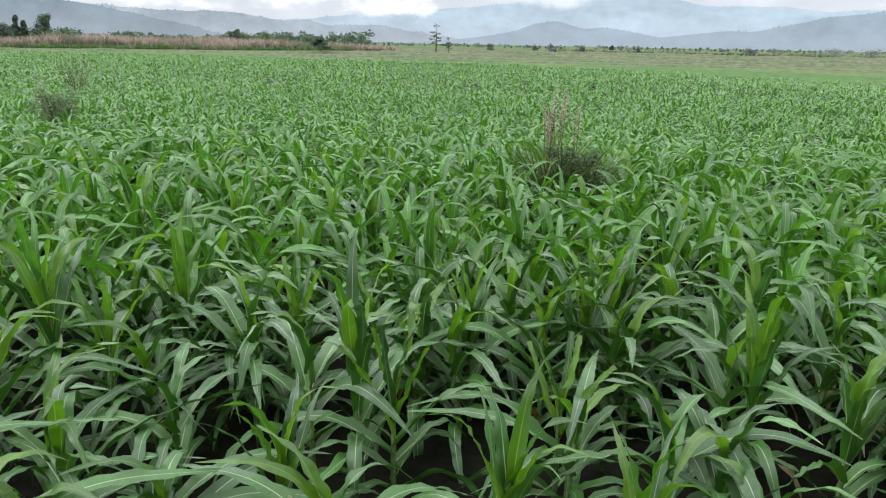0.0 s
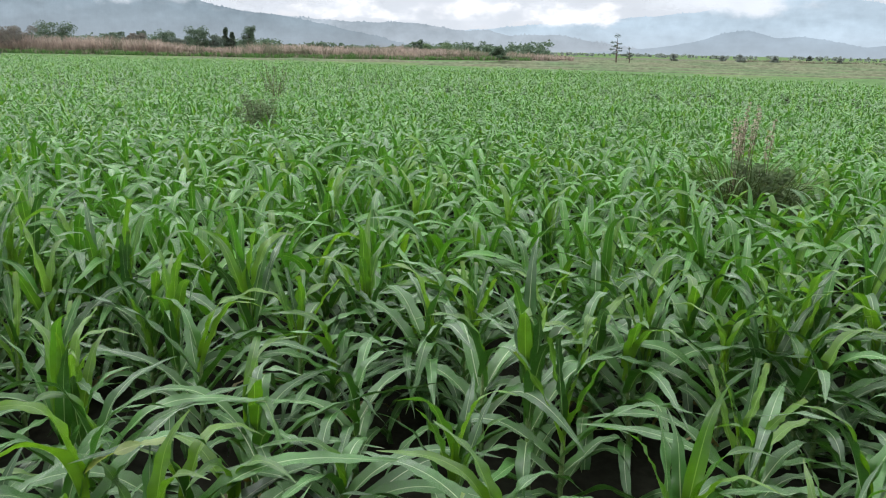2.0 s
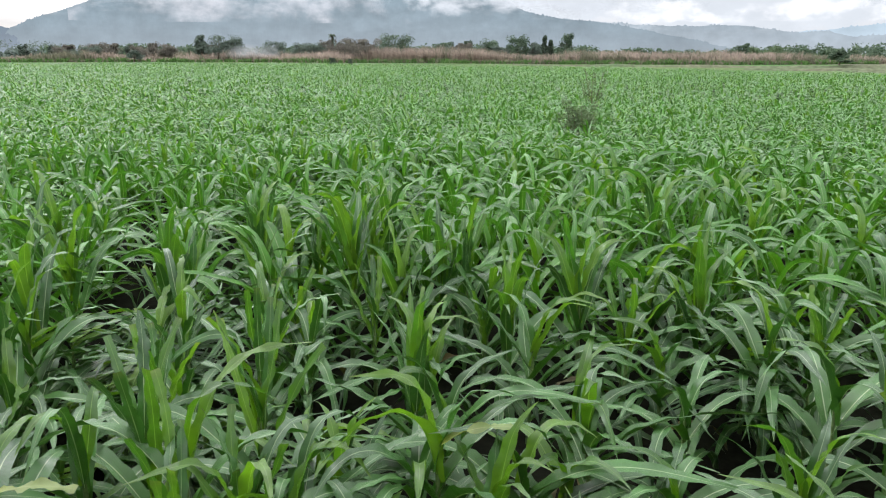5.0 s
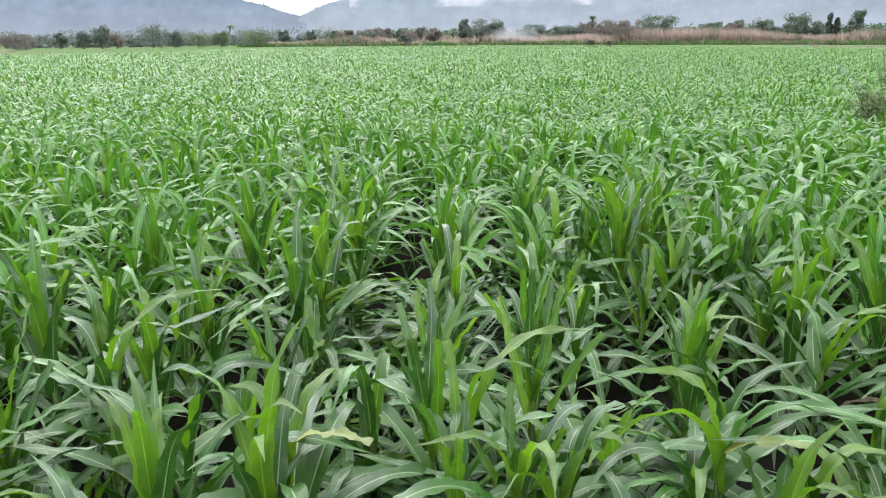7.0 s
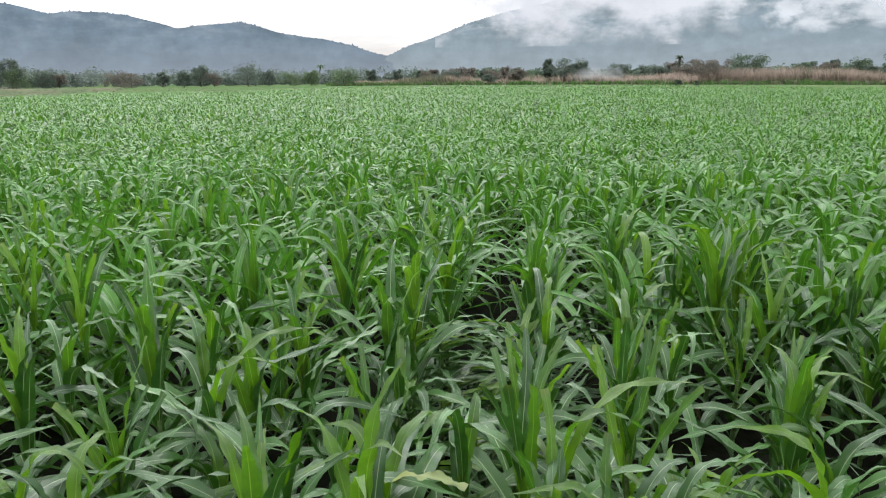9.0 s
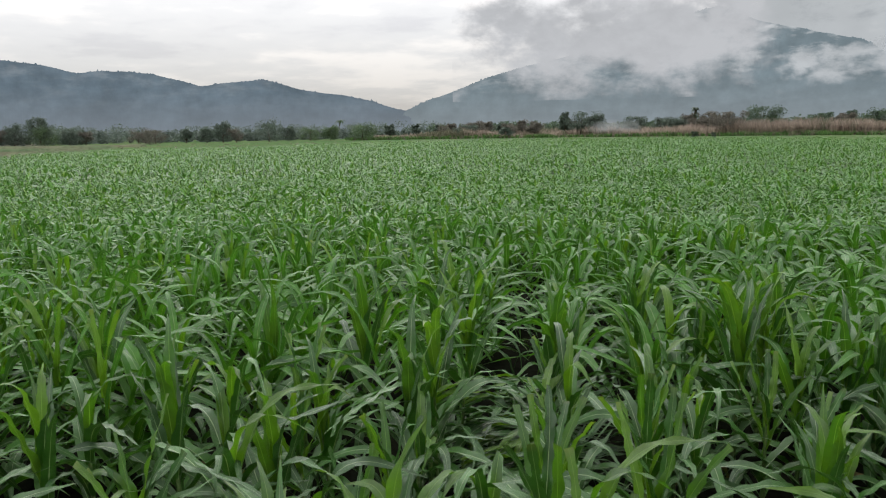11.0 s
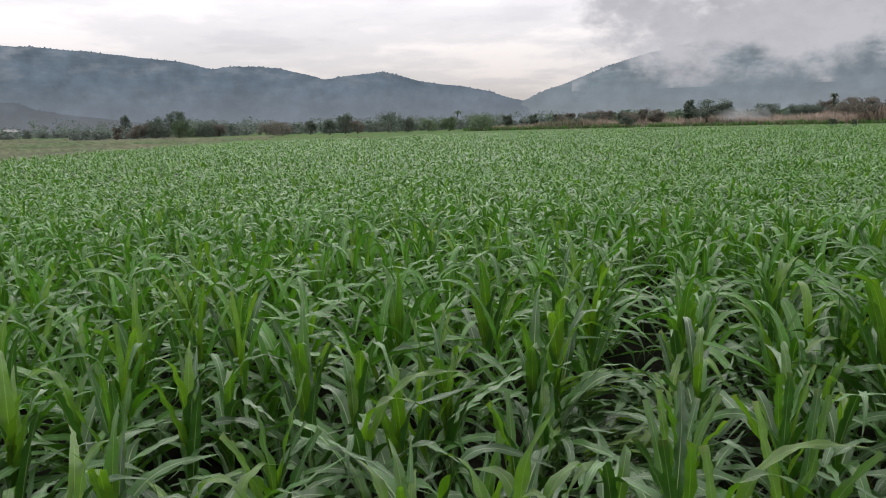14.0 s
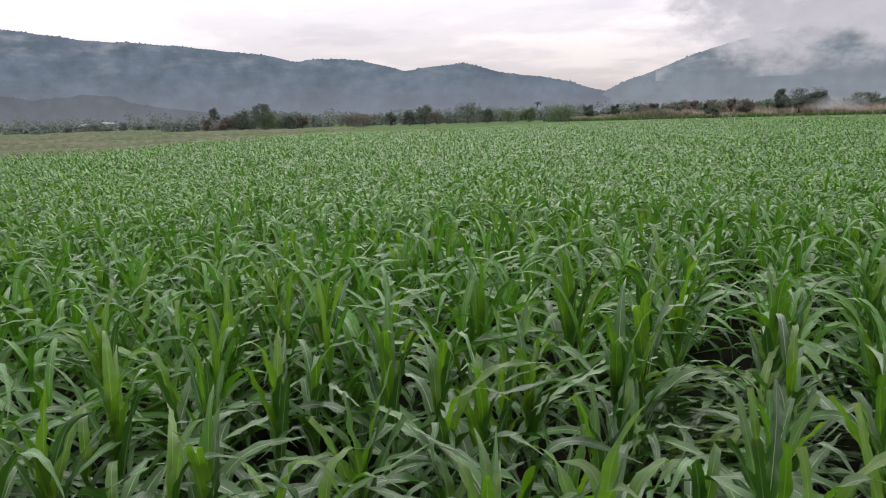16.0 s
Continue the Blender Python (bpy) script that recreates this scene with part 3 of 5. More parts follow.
ARCHING_NORTH = [
    (-1.68, 2.51, 1.12), (-1.64, 3.12, 1.10), (-1.56, 2.66, 1.00), (-1.31, 3.54, 1.07), (-1.13, 2.83, 0.95), (-1.08, 4.35, 1.35),
    (-0.65, 3.82, 1.25), (-0.37, 2.60, 1.05), (0.67, 4.31, 1.25), (0.69, 3.37, 1.05), (1.10, 3.15, 1.15), (1.33, 3.04, 1.15),
    (1.35, 2.68, 1.05), (2.10, 4.68, 1.35), (2.70, 4.96, 1.25),
]
PLACED = [(*q, style) for rows, style in ((UPRIGHT_WEST, "erect"), (UPRIGHT_NORTH, "erect"), (EATEN, "chewed"), (ARCHING_WEST, "slim"), (ARCHING_NORTH, "plain")) for q in rows]
for hx, hy, hz, style in PLACED:
    far_enough = np.hypot(PX - hx, PY - hy) > 0.21
    PX, PY, DIST = PX[far_enough], PY[far_enough], DIST[far_enough]

NEAR = 5.4
AZ = np.degrees(np.arctan2(PX, PY))
near = (DIST < NEAR) & (AZ > -125) & (AZ < 50)
VARIANTS = [(s, "plain") for s in range(101, 113)] + [(s, "erect") for s in range(201, 207)] + [(s, "chewed") for s in range(301, 305)] + [(s, "lodged") for s in range(401, 403)] + [(s, "slim") for s in range(501, 509)]
MODELS = {}
for seed, style in VARIANTS:
    MODELS.setdefault(style, []).append(maize_plant(seed, style))
first = {}
stand = height_at(PX[near], PY[near])
count = 0


def plant_at(style, x, y, h, turn, tip=0.0, girth=1.0):
    global count
    models = MODELS[style]
    ob = models[count % len(models)]
    count += 1
    m = Matrix.Translation((x, y, 0.14)) @ Euler((tip * math.cos(turn), tip * math.sin(turn), turn)).to_matrix().to_4x4() @ Matrix.Diagonal((girth * max(0.95, h / 1.30), girth * max(0.95, h / 1.30), h / 1.30, 1))
    if ob.name not in first:
        first[ob.name] = True
        ob.matrix_basis = m
        return ob
    c = copy_thing(ob, Matrix.Identity(4))
    c.matrix_basis = m
    return c


crowd = rng.random(near.sum())
for x, y, h, c in zip(PX[near], PY[near], stand, crowd):
    d = np.hypot(x, y)
    if c > (0.0 if x > 0.0 and d < 3.9 else np.clip(0.36 + 0.25 * (d - 3.2), 0.70 if x < -2.0 else 0.36, 0.85)):
        continue
    off = abs(x * ACROSS[0] + y * ACROSS[1] - FURROW)
    pick = rng.random()
    eaten, straight = (0.06, 0.08) if x < -2.0 else (0.02, 0.06)
    style = "plain" if pick < 0.96 - eaten - straight else "erect" if pick < 0.96 - eaten else "chewed" if pick < 0.96 else "lodged"
    if style == "plain" and x < -2.0 and rng.random() < 0.9:
        style = "slim"
    turn = rng.random() * 6.28
    if off < 0.62 and x < -2.2 and rng.random() < 0.55:
        style, turn = "lodged", radians(50) + rng.normal(0, 0.45)
    plant_at(style, x, y, h - (0.44 if d < 4.2 else 0.26) + rng.normal(0, 0.06), turn, rng.normal(0, 0.07))
for hx, hy, hz, style in PLACED:
    plant_at(style, hx, hy, hz - 0.14, rng.random() * 6.28, rng.normal(0, 0.03), 1.0)


# bent plants lying over the furrow
for i in range(22):
    a, o = 2.4 + 3.6 * rng.random(), FURROW + rng.normal(0, 0.16)
    plant_at("lodged", o * ACROSS[0] + a * ROW[0], o * ACROSS[1] + a * ROW[1], 0.66 + 0.20 * rng.random(), radians(50) + rng.normal(0, 0.5), rng.normal(0, 0.06))

def torn_leaf(x, y, z, turn, length, label):
    """A plant whose upper leaf is eaten to a pale, ragged strip lying over its neighbours."""
    ob = plant_at("plain", x, y, z - 0.12, radians(turn))
    r = np.random.default_rng(int(100 * length))
    v, f, uv = blade(r, length, 0.075, 42, 102, 0.7, 0.0, (0, 0, 0.86), 20, 4, 10, 15, 0.2, 0.010, 0.85, 0.6)
    leaf = part("torn_leaf", mesh("torn_leaf", v, f, [M_PALE], uv), ob, "pale yellow leaf eaten to shreds")
    tagged(ob, label)
    return leaf


torn_leaf(-1.90, 2.18, 1.34, 32, 0.36, "maize plant with one pale leaf eaten to shreds")
torn_leaf(-2.95, 0.86, 1.38, 25, 0.40, "maize plant with a torn leaf yellow at its tip")


def stand_of(xs, ys, segs, across, leaves, styles, seed, spread=1.0):
    """Verts, faces, uvs and material numbers of many plants, out of a few models turned and scaled."""
    r = np.random.default_rng(seed)
    hs = height_at(xs, ys) - 0.14 + r.normal(0, 0.07, len(xs))
    variants = len(styles)
    which = r.integers(0, variants, len(xs))
    V, F, U, I, k = [], [], [], [], 0
    for v in range(variants):
        style = styles[v]
        sel = which == v
        n = int(sel.sum())
        if not n:
            continue
        vs, fs, us, ids, q = [], [], [], [], 0
        for kind, a, b, c in maize_pieces(r, segs, across, leaves, style, False):
            vs.append(a)
            fs.append(b + q)
            us.append(c)
            ids.append(np.full(len(b), 1 if kind == "young" and r.random() < 0.55 else 0))
            q += len(a)
        vs, fs, us, ids = (np.concatenate(z) for z in (vs, fs, us, ids))
        ang = r.random(n) * 6.283
        sc = hs[sel] / 1.30
        ca, sa = np.cos(ang), np.sin(ang)
        P = np.empty((n, len(vs), 3), np.float32)
        P[..., 0] = (vs[None, :, 0] * ca[:, None] - vs[None, :, 1] * sa[:, None]) * ((0.45 + 0.55 * sc) * spread)[:, None] + xs[sel][:, None]
        P[..., 1] = (vs[None, :, 0] * sa[:, None] + vs[None, :, 1] * ca[:, None]) * ((0.45 + 0.55 * sc) * spread)[:, None] + ys[sel][:, None]
        P[..., 2] = vs[None, :, 2] * sc[:, None] + 0.14
        V.append(P.reshape(-1, 3))
        F.append((fs[None] + (np.arange(n) * len(vs))[:, None, None]).reshape(-1, 4) + k)
        U.append(np.tile(us, (n, 1)))
        I.append(np.tile(ids, n))
        k += n * len(vs)
    return [np.concatenate(z) for z in (V, F, U, I)]


seen = (AZ > -116) & (AZ < 40)
NORTHERN = ["erect"] + ["lodged"] + ["plain"] * 11
WESTERN = ["erect"] + ["chewed"] + ["lodged"] * 3 + ["slim"] * 7 + ["plain"] * 2
FARTHER = ["erect"] + ["slim"] * 4 + ["plain"] * 8
EDGE = 15.5 + rng.normal(0, 2.0, len(AZ))
west_side = AZ < -42 + 6 * rng.normal(0, 1, len(AZ))
belts = [
    (~near & seen & (DIST < EDGE) & ~west_side, 9, 2, 10, NORTHERN, 1.0, 1.0, 21),
    (~near & seen & (DIST < EDGE) & west_side, 9, 2, 10, WESTERN, 1.0, 1.0, 24),
    (seen & (DIST >= EDGE) & (DIST < 30) & ~west_side, 5, 1, 9, FARTHER, 1.0, 0.85, 22),
    (seen & (DIST >= EDGE) & (DIST < 30) & west_side, 5, 1, 9, FARTHER + ["slim"] * 5, 1.0, 0.85, 25),
    (seen & (DIST >= 30), 3, 1, 6, FARTHER, 1.15, 0.46, 23),
]
parts_v, parts_f, parts_u, parts_i, k = [], [], [], [], 0
for sel, segs, across, leaves, styles, spread, share, seed in belts:
    r = np.random.default_rng(seed)
    sel = sel & (r.random(len(PX)) < share)
    v, f, u, i = stand_of(PX[sel], PY[sel], segs, across, leaves, styles, seed, spread)
    parts_v.append(v)
    parts_f.append(f + k)
    parts_u.append(u)
    parts_i.append(i)
    k += len(v)
field = new("maize_field", mesh("maize_field", np.concatenate(parts_v), np.concatenate(parts_f), [M_LEAF_FIELD_LIT, M_YOUNG_FIELD], np.concatenate(parts_u), np.concatenate(parts_i)))
tagged(field, "dense stand of young green maize stretching away in rows", "maize field", kind="stuff")


# ---- meadow, paddies and bunds beyond the maize ----
sheet("paddy_west", (polar(-125, 55), polar(-86, 66), polar(-88, 330), polar(-125, 330)), 0.05, M_STUBBLE, 30, "fallow brown paddy with thin stubble", "field")
for i, (d0, d1, mat, look_of) in enumerate(((104, 132, M_MEADOW, "green fallow paddy"), (132, 160, M_PADDY, "olive fallow paddy with short regrowth"), (160, 192, M_MEADOW, "green fallow paddy"),
                                             (192, 232, M_STUBBLE, "brown stubble paddy"), (232, 290, M_PADDY, "olive fallow paddy with short regrowth"), (290, 430, M_STUBBLE, "brown stubble paddy"))):
    sheet(f"paddy_north_{i + 1}", (polar(-9, d0), polar(36, d0 * 0.92), polar(36, d1 * 0.92), polar(-9, d1)), 0.05 + 0.01 * (i % 2), mat, 20, look_of, "field")
sheet("meadow_near", (polar(-30, 72), polar(38, 32), polar(36, 110), polar(-30, 150)), 0.09, M_MEADOW, 30, "smooth bright green meadow", "meadow")


def bund(az0, az1, d0, d1, high, wide):
    """A low earth bank between paddies, grown over."""
    n = 40
    v, f = [], []
    for i in range(n + 1):
        s = i / n
        c = polar(az0, d0).lerp(polar(az1, d1), s)
        t = (polar(az1, d1) - polar(az0, d0)).normalized()
        o = Vector((-t.y, t.x, 0))
        h = high * (0.75 + 0.5 * noise.noise((c.x * 0.2, c.y * 0.2, 2)))
        w = wide * (1 + 0.3 * noise.noise((c.x * 0.1, c.y * 0.1, 8)))
        wob = 0.8 * noise.noise((c.x * 0.04, c.y * 0.04, 6))
        for q, z in ((-1, -0.05), (-0.55, 0.75), (0, 1.0), (0.55, 0.75), (1, -0.05)):
            p = c + o * (q * w + wob)
            v.append((p.x, p.y, h * z if z > 0 else z))
    for i in range(n):
        for k in range(4):
            f.append((i * 5 + k, i * 5 + k + 1, (i + 1) * 5 + k + 1, (i + 1) * 5 + k))
    ob = new("bund", mesh("bund", v, f, [M_BUND]))
    return tagged(ob, "low grassy earth bank between paddies", "bund", "bunds of the paddies", "structure")


NORTH_BUNDS = [
    (-8, 36, 118, 112, 0.35, 0.9), (-12, 36, 140, 128, 0.4, 1.0), (-4, 36, 164, 150, 0.45, 1.0), (4, 36, 185, 176, 0.5, 1.1),
    (-4, 30, 206, 214, 0.5, 1.3), (-9, 20, 250, 236, 0.6, 1.5), (10, 36, 240, 246, 0.6, 1.5), (-14, 34, 128, 150, 0.525, 1.2),
    (-9, 36, 150, 190, 0.675, 1.5), (-6, 22, 172, 200, 0.6, 1.2), (-30, 6, 152, 168, 0.525, 1.3), (2, 36, 215, 260, 0.9, 2),
    (-5, 18, 235, 265, 0.75, 1.8), (8, 36, 300, 330, 1.05, 2.2),
]
WEST_BUNDS = [
    (-122, -90, 84, 92, 0.6, 1.2), (-122, -86, 112, 126, 0.75, 1.6), (-122, -84, 150, 165, 0.75, 1.8), (-122, -82, 205, 190, 0.9, 2.2),
    (-122, -94, 270, 300, 1.05, 2.5),
]
for az0, az1, d0, d1, high, wide in NORTH_BUNDS + WEST_BUNDS:
    bund(az0, az1, d0, d1, high, wide)


def tufts(name, places, blades, high, wide, droop, mats, label, category, seed, shares=(1.0,)):
    """Many grass tufts in one mesh: thin blades that bend outwards. places: x, y, scale, material."""
    r = np.random.default_rng(seed)
    n = len(places) * blades
    P = np.repeat(places, blades, 0)
    az = r.random(n) * 6.283
    h = high * P[:, 2] * (0.6 + 0.5 * r.random(n))
    w = wide * (0.6 + 0.8 * r.random(n))
    reach = droop * h * (0.3 + 0.9 * r.random(n))
    out = np.stack([np.cos(az), np.sin(az), np.zeros(n)], 1)
    face = r.random(n) * 6.283
    side = np.stack([np.cos(face), np.sin(face), np.zeros(n)], 1)
    foot = np.stack([P[:, 0], P[:, 1], np.zeros(n)], 1) + out * (0.35 * r.random(n) * P[:, 2])[:, None]
    V = np.empty((n, 6, 3), np.float32)
    for i, (s, ww) in enumerate(((0.0, 0.7), (0.6, 1.0), (1.0, 0.12))):
        c = foot + out * (reach * s * s)[:, None] + np.array((0, 0, 1.0)) * (h * s * (1 - 0.12 * s))[:, None]
        V[:, i * 2] = c - side * (w * ww / 2)[:, None]
        V[:, i * 2 + 1] = c + side * (w * ww / 2)[:, None]
    base = np.array([(0, 1, 3, 2), (2, 3, 5, 4)])
    F = (base[None] + (np.arange(n) * 6)[:, None, None]).reshape(-1, 4)
    ob = new(name, mesh(name, V.reshape(-1, 3), F, mats, None, np.repeat(P[:, 3], 2)))
    return tagged(ob, label, category, kind="stuff")


# tall dry reeds along the far side of the meadow
r = np.random.default_rng(5)
places = []
for _ in range(4600):
    az = -66 + 63 * r.random()
    front = float(np.interp(az, [-66, -60, -50, -40, -25, -15, -8, -3], [226, 222, 212, 196, 180, 186, 205, 215]))
    d = front + 30 * r.random() ** 1.4
    x, y, _ = polar(az, d)
    green = 1 if noise.noise((x * 0.05, y * 0.05, 9)) + r.normal(0, 0.15) > 0.14 else 0
    size = (0.80 + 0.60 * noise.noise((x * 0.06, y * 0.06, 1)) + 0.25 * noise.noise((x * 0.25, y * 0.25, 3))) * float(np.interp(az, [-66, -60, -32, -14, -6, -3], [0.45, 0.68, 0.95, 0.8, 0.6, 0.3]))
    places.append((x, y, size, green))
tufts("reed_bed", np.array(places), 10, 4.1, 0.15, 0.4, [M_REED, M_REED_GREEN], "tall dry pinkish-brown reeds in a dense belt", "reeds", 6)
places = []
for _ in range(1500):
    az = -68 + 62 * r.random()
    front = float(np.interp(az, [-66, -60, -50, -40, -25, -15, -8, -3], [226, 222, 212, 196, 180, 186, 205, 215]))
    x, y, _ = polar(az, front - 5 + 6 * r.random())
    places.append((x, y, (0.5 + 0.7 * r.random()) * (0.7 + 0.9 * max(0.0, noise.noise((x * 0.08, y * 0.08, 6)))), 1 if r.random() < 0.3 else 0))
tufts("reed_fringe", np.array(places), 9, 1.5, 0.16, 0.7, [M_GRASS, M_REED_GREEN], "green grass fringe at the foot of dry reeds", "grass", 16)
places = []
for _ in range(900):
    az = 8 + 30 * r.random()
    x, y, _ = polar(az, 250 + 90 * r.random())
    places.append((x, y, 0.5 + 0.4 * r.random(), 1 if r.random() < 0.6 else 0))
tufts("scrub_belt", np.array(places), 9, 1.5, 0.2, 0.5, [M_BUND, M_REED_GREEN], "low straw and olive scrub beyond the paddies", "scrub", 7)
places = []
for _ in range(4000):
    az = -125 + 163 * r.random()
    d = 36 + 165 * r.random()
    x, y, _ = polar(az, d)
    places.append((x, y, 0.5 + 0.7 * r.random(), 0 if -80 < az < 34 and d < 150 else 1))
places = np.array(places)
places = places[~in_field(places[:, 0], places[:, 1]) & (places[:, 0] < -0.7 * places[:, 1])]
tufts("meadow_grass", places, 6, 0.20, 0.14, 0.9, [M_GRASS, M_REED_GREEN], "tussocky green grass of the meadow", "grass", 8)


# ---- trees and bushes ----
def leaves_cloud(r, clumps, each, size):
    """Small leaf quads scattered in clumps: centre, radii."""
    n = len(clumps) * each
    c = np.repeat(np.array([q[0] for q in clumps]), each, 0)
    e = np.repeat(np.array([q[1] for q in clumps]), each, 0)
    d = r.normal(0, 1, (n, 3))
    d /= np.linalg.norm(d, axis=1)[:, None]
    p = c + d * e * (r.random(n) ** 0.45)[:, None]
    a = r.normal(0, 1, (n, 3)) * (1, 1, 0.55)
    a /= np.linalg.norm(a, axis=1)[:, None]
    b = np.cross(a, r.normal(0, 1, (n, 3)))
    b /= np.linalg.norm(b, axis=1)[:, None]
    s = size * (0.5 + r.random(n))
    V = np.empty((n, 4, 3), np.float32)
    V[:, 0] = p - a * s[:, None]
    V[:, 1] = p - b * (s * 0.5)[:, None]
    V[:, 2] = p + a * s[:, None]
    V[:, 3] = p + b * (s * 0.5)[:, None]
    return V.reshape(-1, 3), np.arange(n * 4).reshape(-1, 4)


def tree(az, d, high, wide, style, mat, label, seed, name="tree", category="tree"):
    """A tree: tapered trunk, limbs and an uneven crown of many leaves."""
    r = np.random.default_rng(seed)
    root = new(name)
    root.location = polar(az, d)
    low = {"spread": 0.10, "round": 0.04, "bush": 0.02, "sparse": 0.3, "tall": 0.2, "tiers": 0.3}[style]
    girth = 0.028 * high + 0.03
    lean = r.normal(0, 0.04, 2) * high
    top = high * (0.8 if style != "sparse" else 0.97)
    pts = [np.array((lean[0] * s * s + 0.04 * high * noise.noise((s * 3, seed, 0)), lean[1] * s * s, top * s)) for s in np.linspace(0, 1, 6)]
    v, f = tube(pts, [girth * (1 - 0.75 * s) for s in np.linspace(0, 1, 6)], 7)
    part("trunk", mesh("trunk", v, f, [M_BARK]), root)
    clumps = []
    count_limbs = {"spread": 9, "round": 9, "bush": 8, "sparse": 10, "tall": 9, "tiers": 12}[style]
    for i in range(count_limbs):
        g = (i + 0.5) / count_limbs
        a = i * 2.4 + r.normal(0, 0.4)
        s0 = low + (0.92 - low) * g * (0.8 if style == "spread" else 1)
        foot = pts[0] + (pts[-1] - pts[0]) * min(1.0, s0 * high / top * 0.85)
        if style == "spread":
            reach, rise = wide / 2 * (0.45 + 0.55 * r.random()), max(0.05, high * (0.30 + 0.60 * r.random()) - foot[2])
        elif style == "tall":
            reach, rise = wide / 2 * (0.9 - 0.5 * g) * (0.6 + 0.4 * r.random()), 0.12 * high
        elif style == "tiers":
            reach, rise = wide / 2 * (1.05 - 0.65 * g) * (0.7 + 0.3 * r.random()), 0.06 * high
        elif style == "sparse":
            reach, rise = wide / 2 * (0.95 - 0.5 * g) * (0.6 + 0.4 * r.random()), 0.03 * high
        else:
            reach, rise = wide / 2 * (0.5 + 0.5 * r.random()) * (1.0 - 0.35 * g), high * (0.12 + 0.12 * r.random())
        tip = foot + np.array((math.cos(a) * reach, math.sin(a) * reach, rise))
        mid = (foot + tip) / 2 + np.array((0, 0, 0.06 * high))
        v, f = tube([foot, mid, tip], [girth * 0.42, girth * 0.27, girth * 0.10], 5)
        part("limb", mesh("limb", v, f, [M_BARK]), root)
        for q in ((0.65, 1.0) if style != "sparse" else (1.0,)):
            p = foot * (1 - q) + tip * q
            flat = {"spread": 0.42, "tiers": 0.25, "sparse": 0.3}.get(style, 0.6)
            e = wide * {"spread": 0.21, "sparse": 0.15, "tall": 0.17, "tiers": 0.17}.get(style, 0.2) * (0.7 + 0.6 * r.random())
            clumps.append((p + np.array((0, 0, 0.02 * high)), np.array((e, e, e * flat + 0.06 * high * (style != "sparse")))))
    head = pts[-1] + np.array((0, 0, 0.08 * high))
    clumps.append((head, np.array((wide * 0.2, wide * 0.2, 0.1 * high))))
    each = {"sparse": 70}.get(style, 230)
    v, f = leaves_cloud(r, clumps, each, (0.028 * high ** 0.6 + 0.05) * (1.25 if style in ("spread", "round") else 1.0))
    v[:, 2] = np.maximum(v[:, 2], 0.03)
    part("crown", mesh("crown", v, f, [mat], None, None, False), root)
    return tagged(root, label, category)


def palm(az, d, high, spread, label, seed, lean=0.0, dead=False):
    """A palm: ringed trunk and arching feathered fronds."""
    r = np.random.default_rng(seed)
    root = new("palm")
    root.location = polar(az, d)
    pts = [np.array((lean * s * s, 0.0, high * s)) for s in np.linspace(0, 1, 8)]
    v, f = tube(pts, [(0.34 if dead else 0.2) - 0.10 * s + 0.02 * (i % 2) for i, s in enumerate(np.linspace(0, 1, 8))], 8)
    part("trunk", mesh("trunk", v, f, [M_BARK]), root)
    if dead:
        clumps = [(pts[i] + r.normal(0, 0.15, 3), np.array((0.55, 0.55, 0.9))) for i in range(1, 7)]
        v, f = leaves_cloud(r, clumps, 40, 0.28)
        v[:, 2] = np.maximum(v[:, 2], 0.03)
        part("dead_skirt", mesh("dead_skirt", v, f, [M_CROWN_DARK], None, None, False), root, "dark hanging dead fronds and creepers")
    for i in range(11):
        a = i * 0.571 + r.normal(0, 0.15)
        V, F = [], []
        L = spread * (0.75 + 0.4 * r.random())
        lift = 0.9 - 0.7 * (i % 3) / 2
        for s in np.linspace(0, 1, 9):
            c = pts[-1] + np.array((math.cos(a) * L * s, math.sin(a) * L * s, L * (lift * s - 1.0 * s * s)))
            w = 0.34 * math.sin(math.pi * min(1, 0.12 + 0.88 * s)) * (0.75 + 0.5 * r.random()) + 0.02
            o = np.array((-math.sin(a), math.cos(a), 0)) * w
            V += [c - o - (0, 0, w * 0.6), c, c + o - (0, 0, w * 0.6)]
        for q in range(8):
            F += [(q * 3, q * 3 + 1, q * 3 + 4, q * 3 + 3), (q * 3 + 1, q * 3 + 2, q * 3 + 5, q * 3 + 4)]
        part("frond", mesh("frond", np.array(V), np.array(F), [M_CROWN_DARK if dead else M_CROWN]), root)
    return tagged(root, label, "palm")


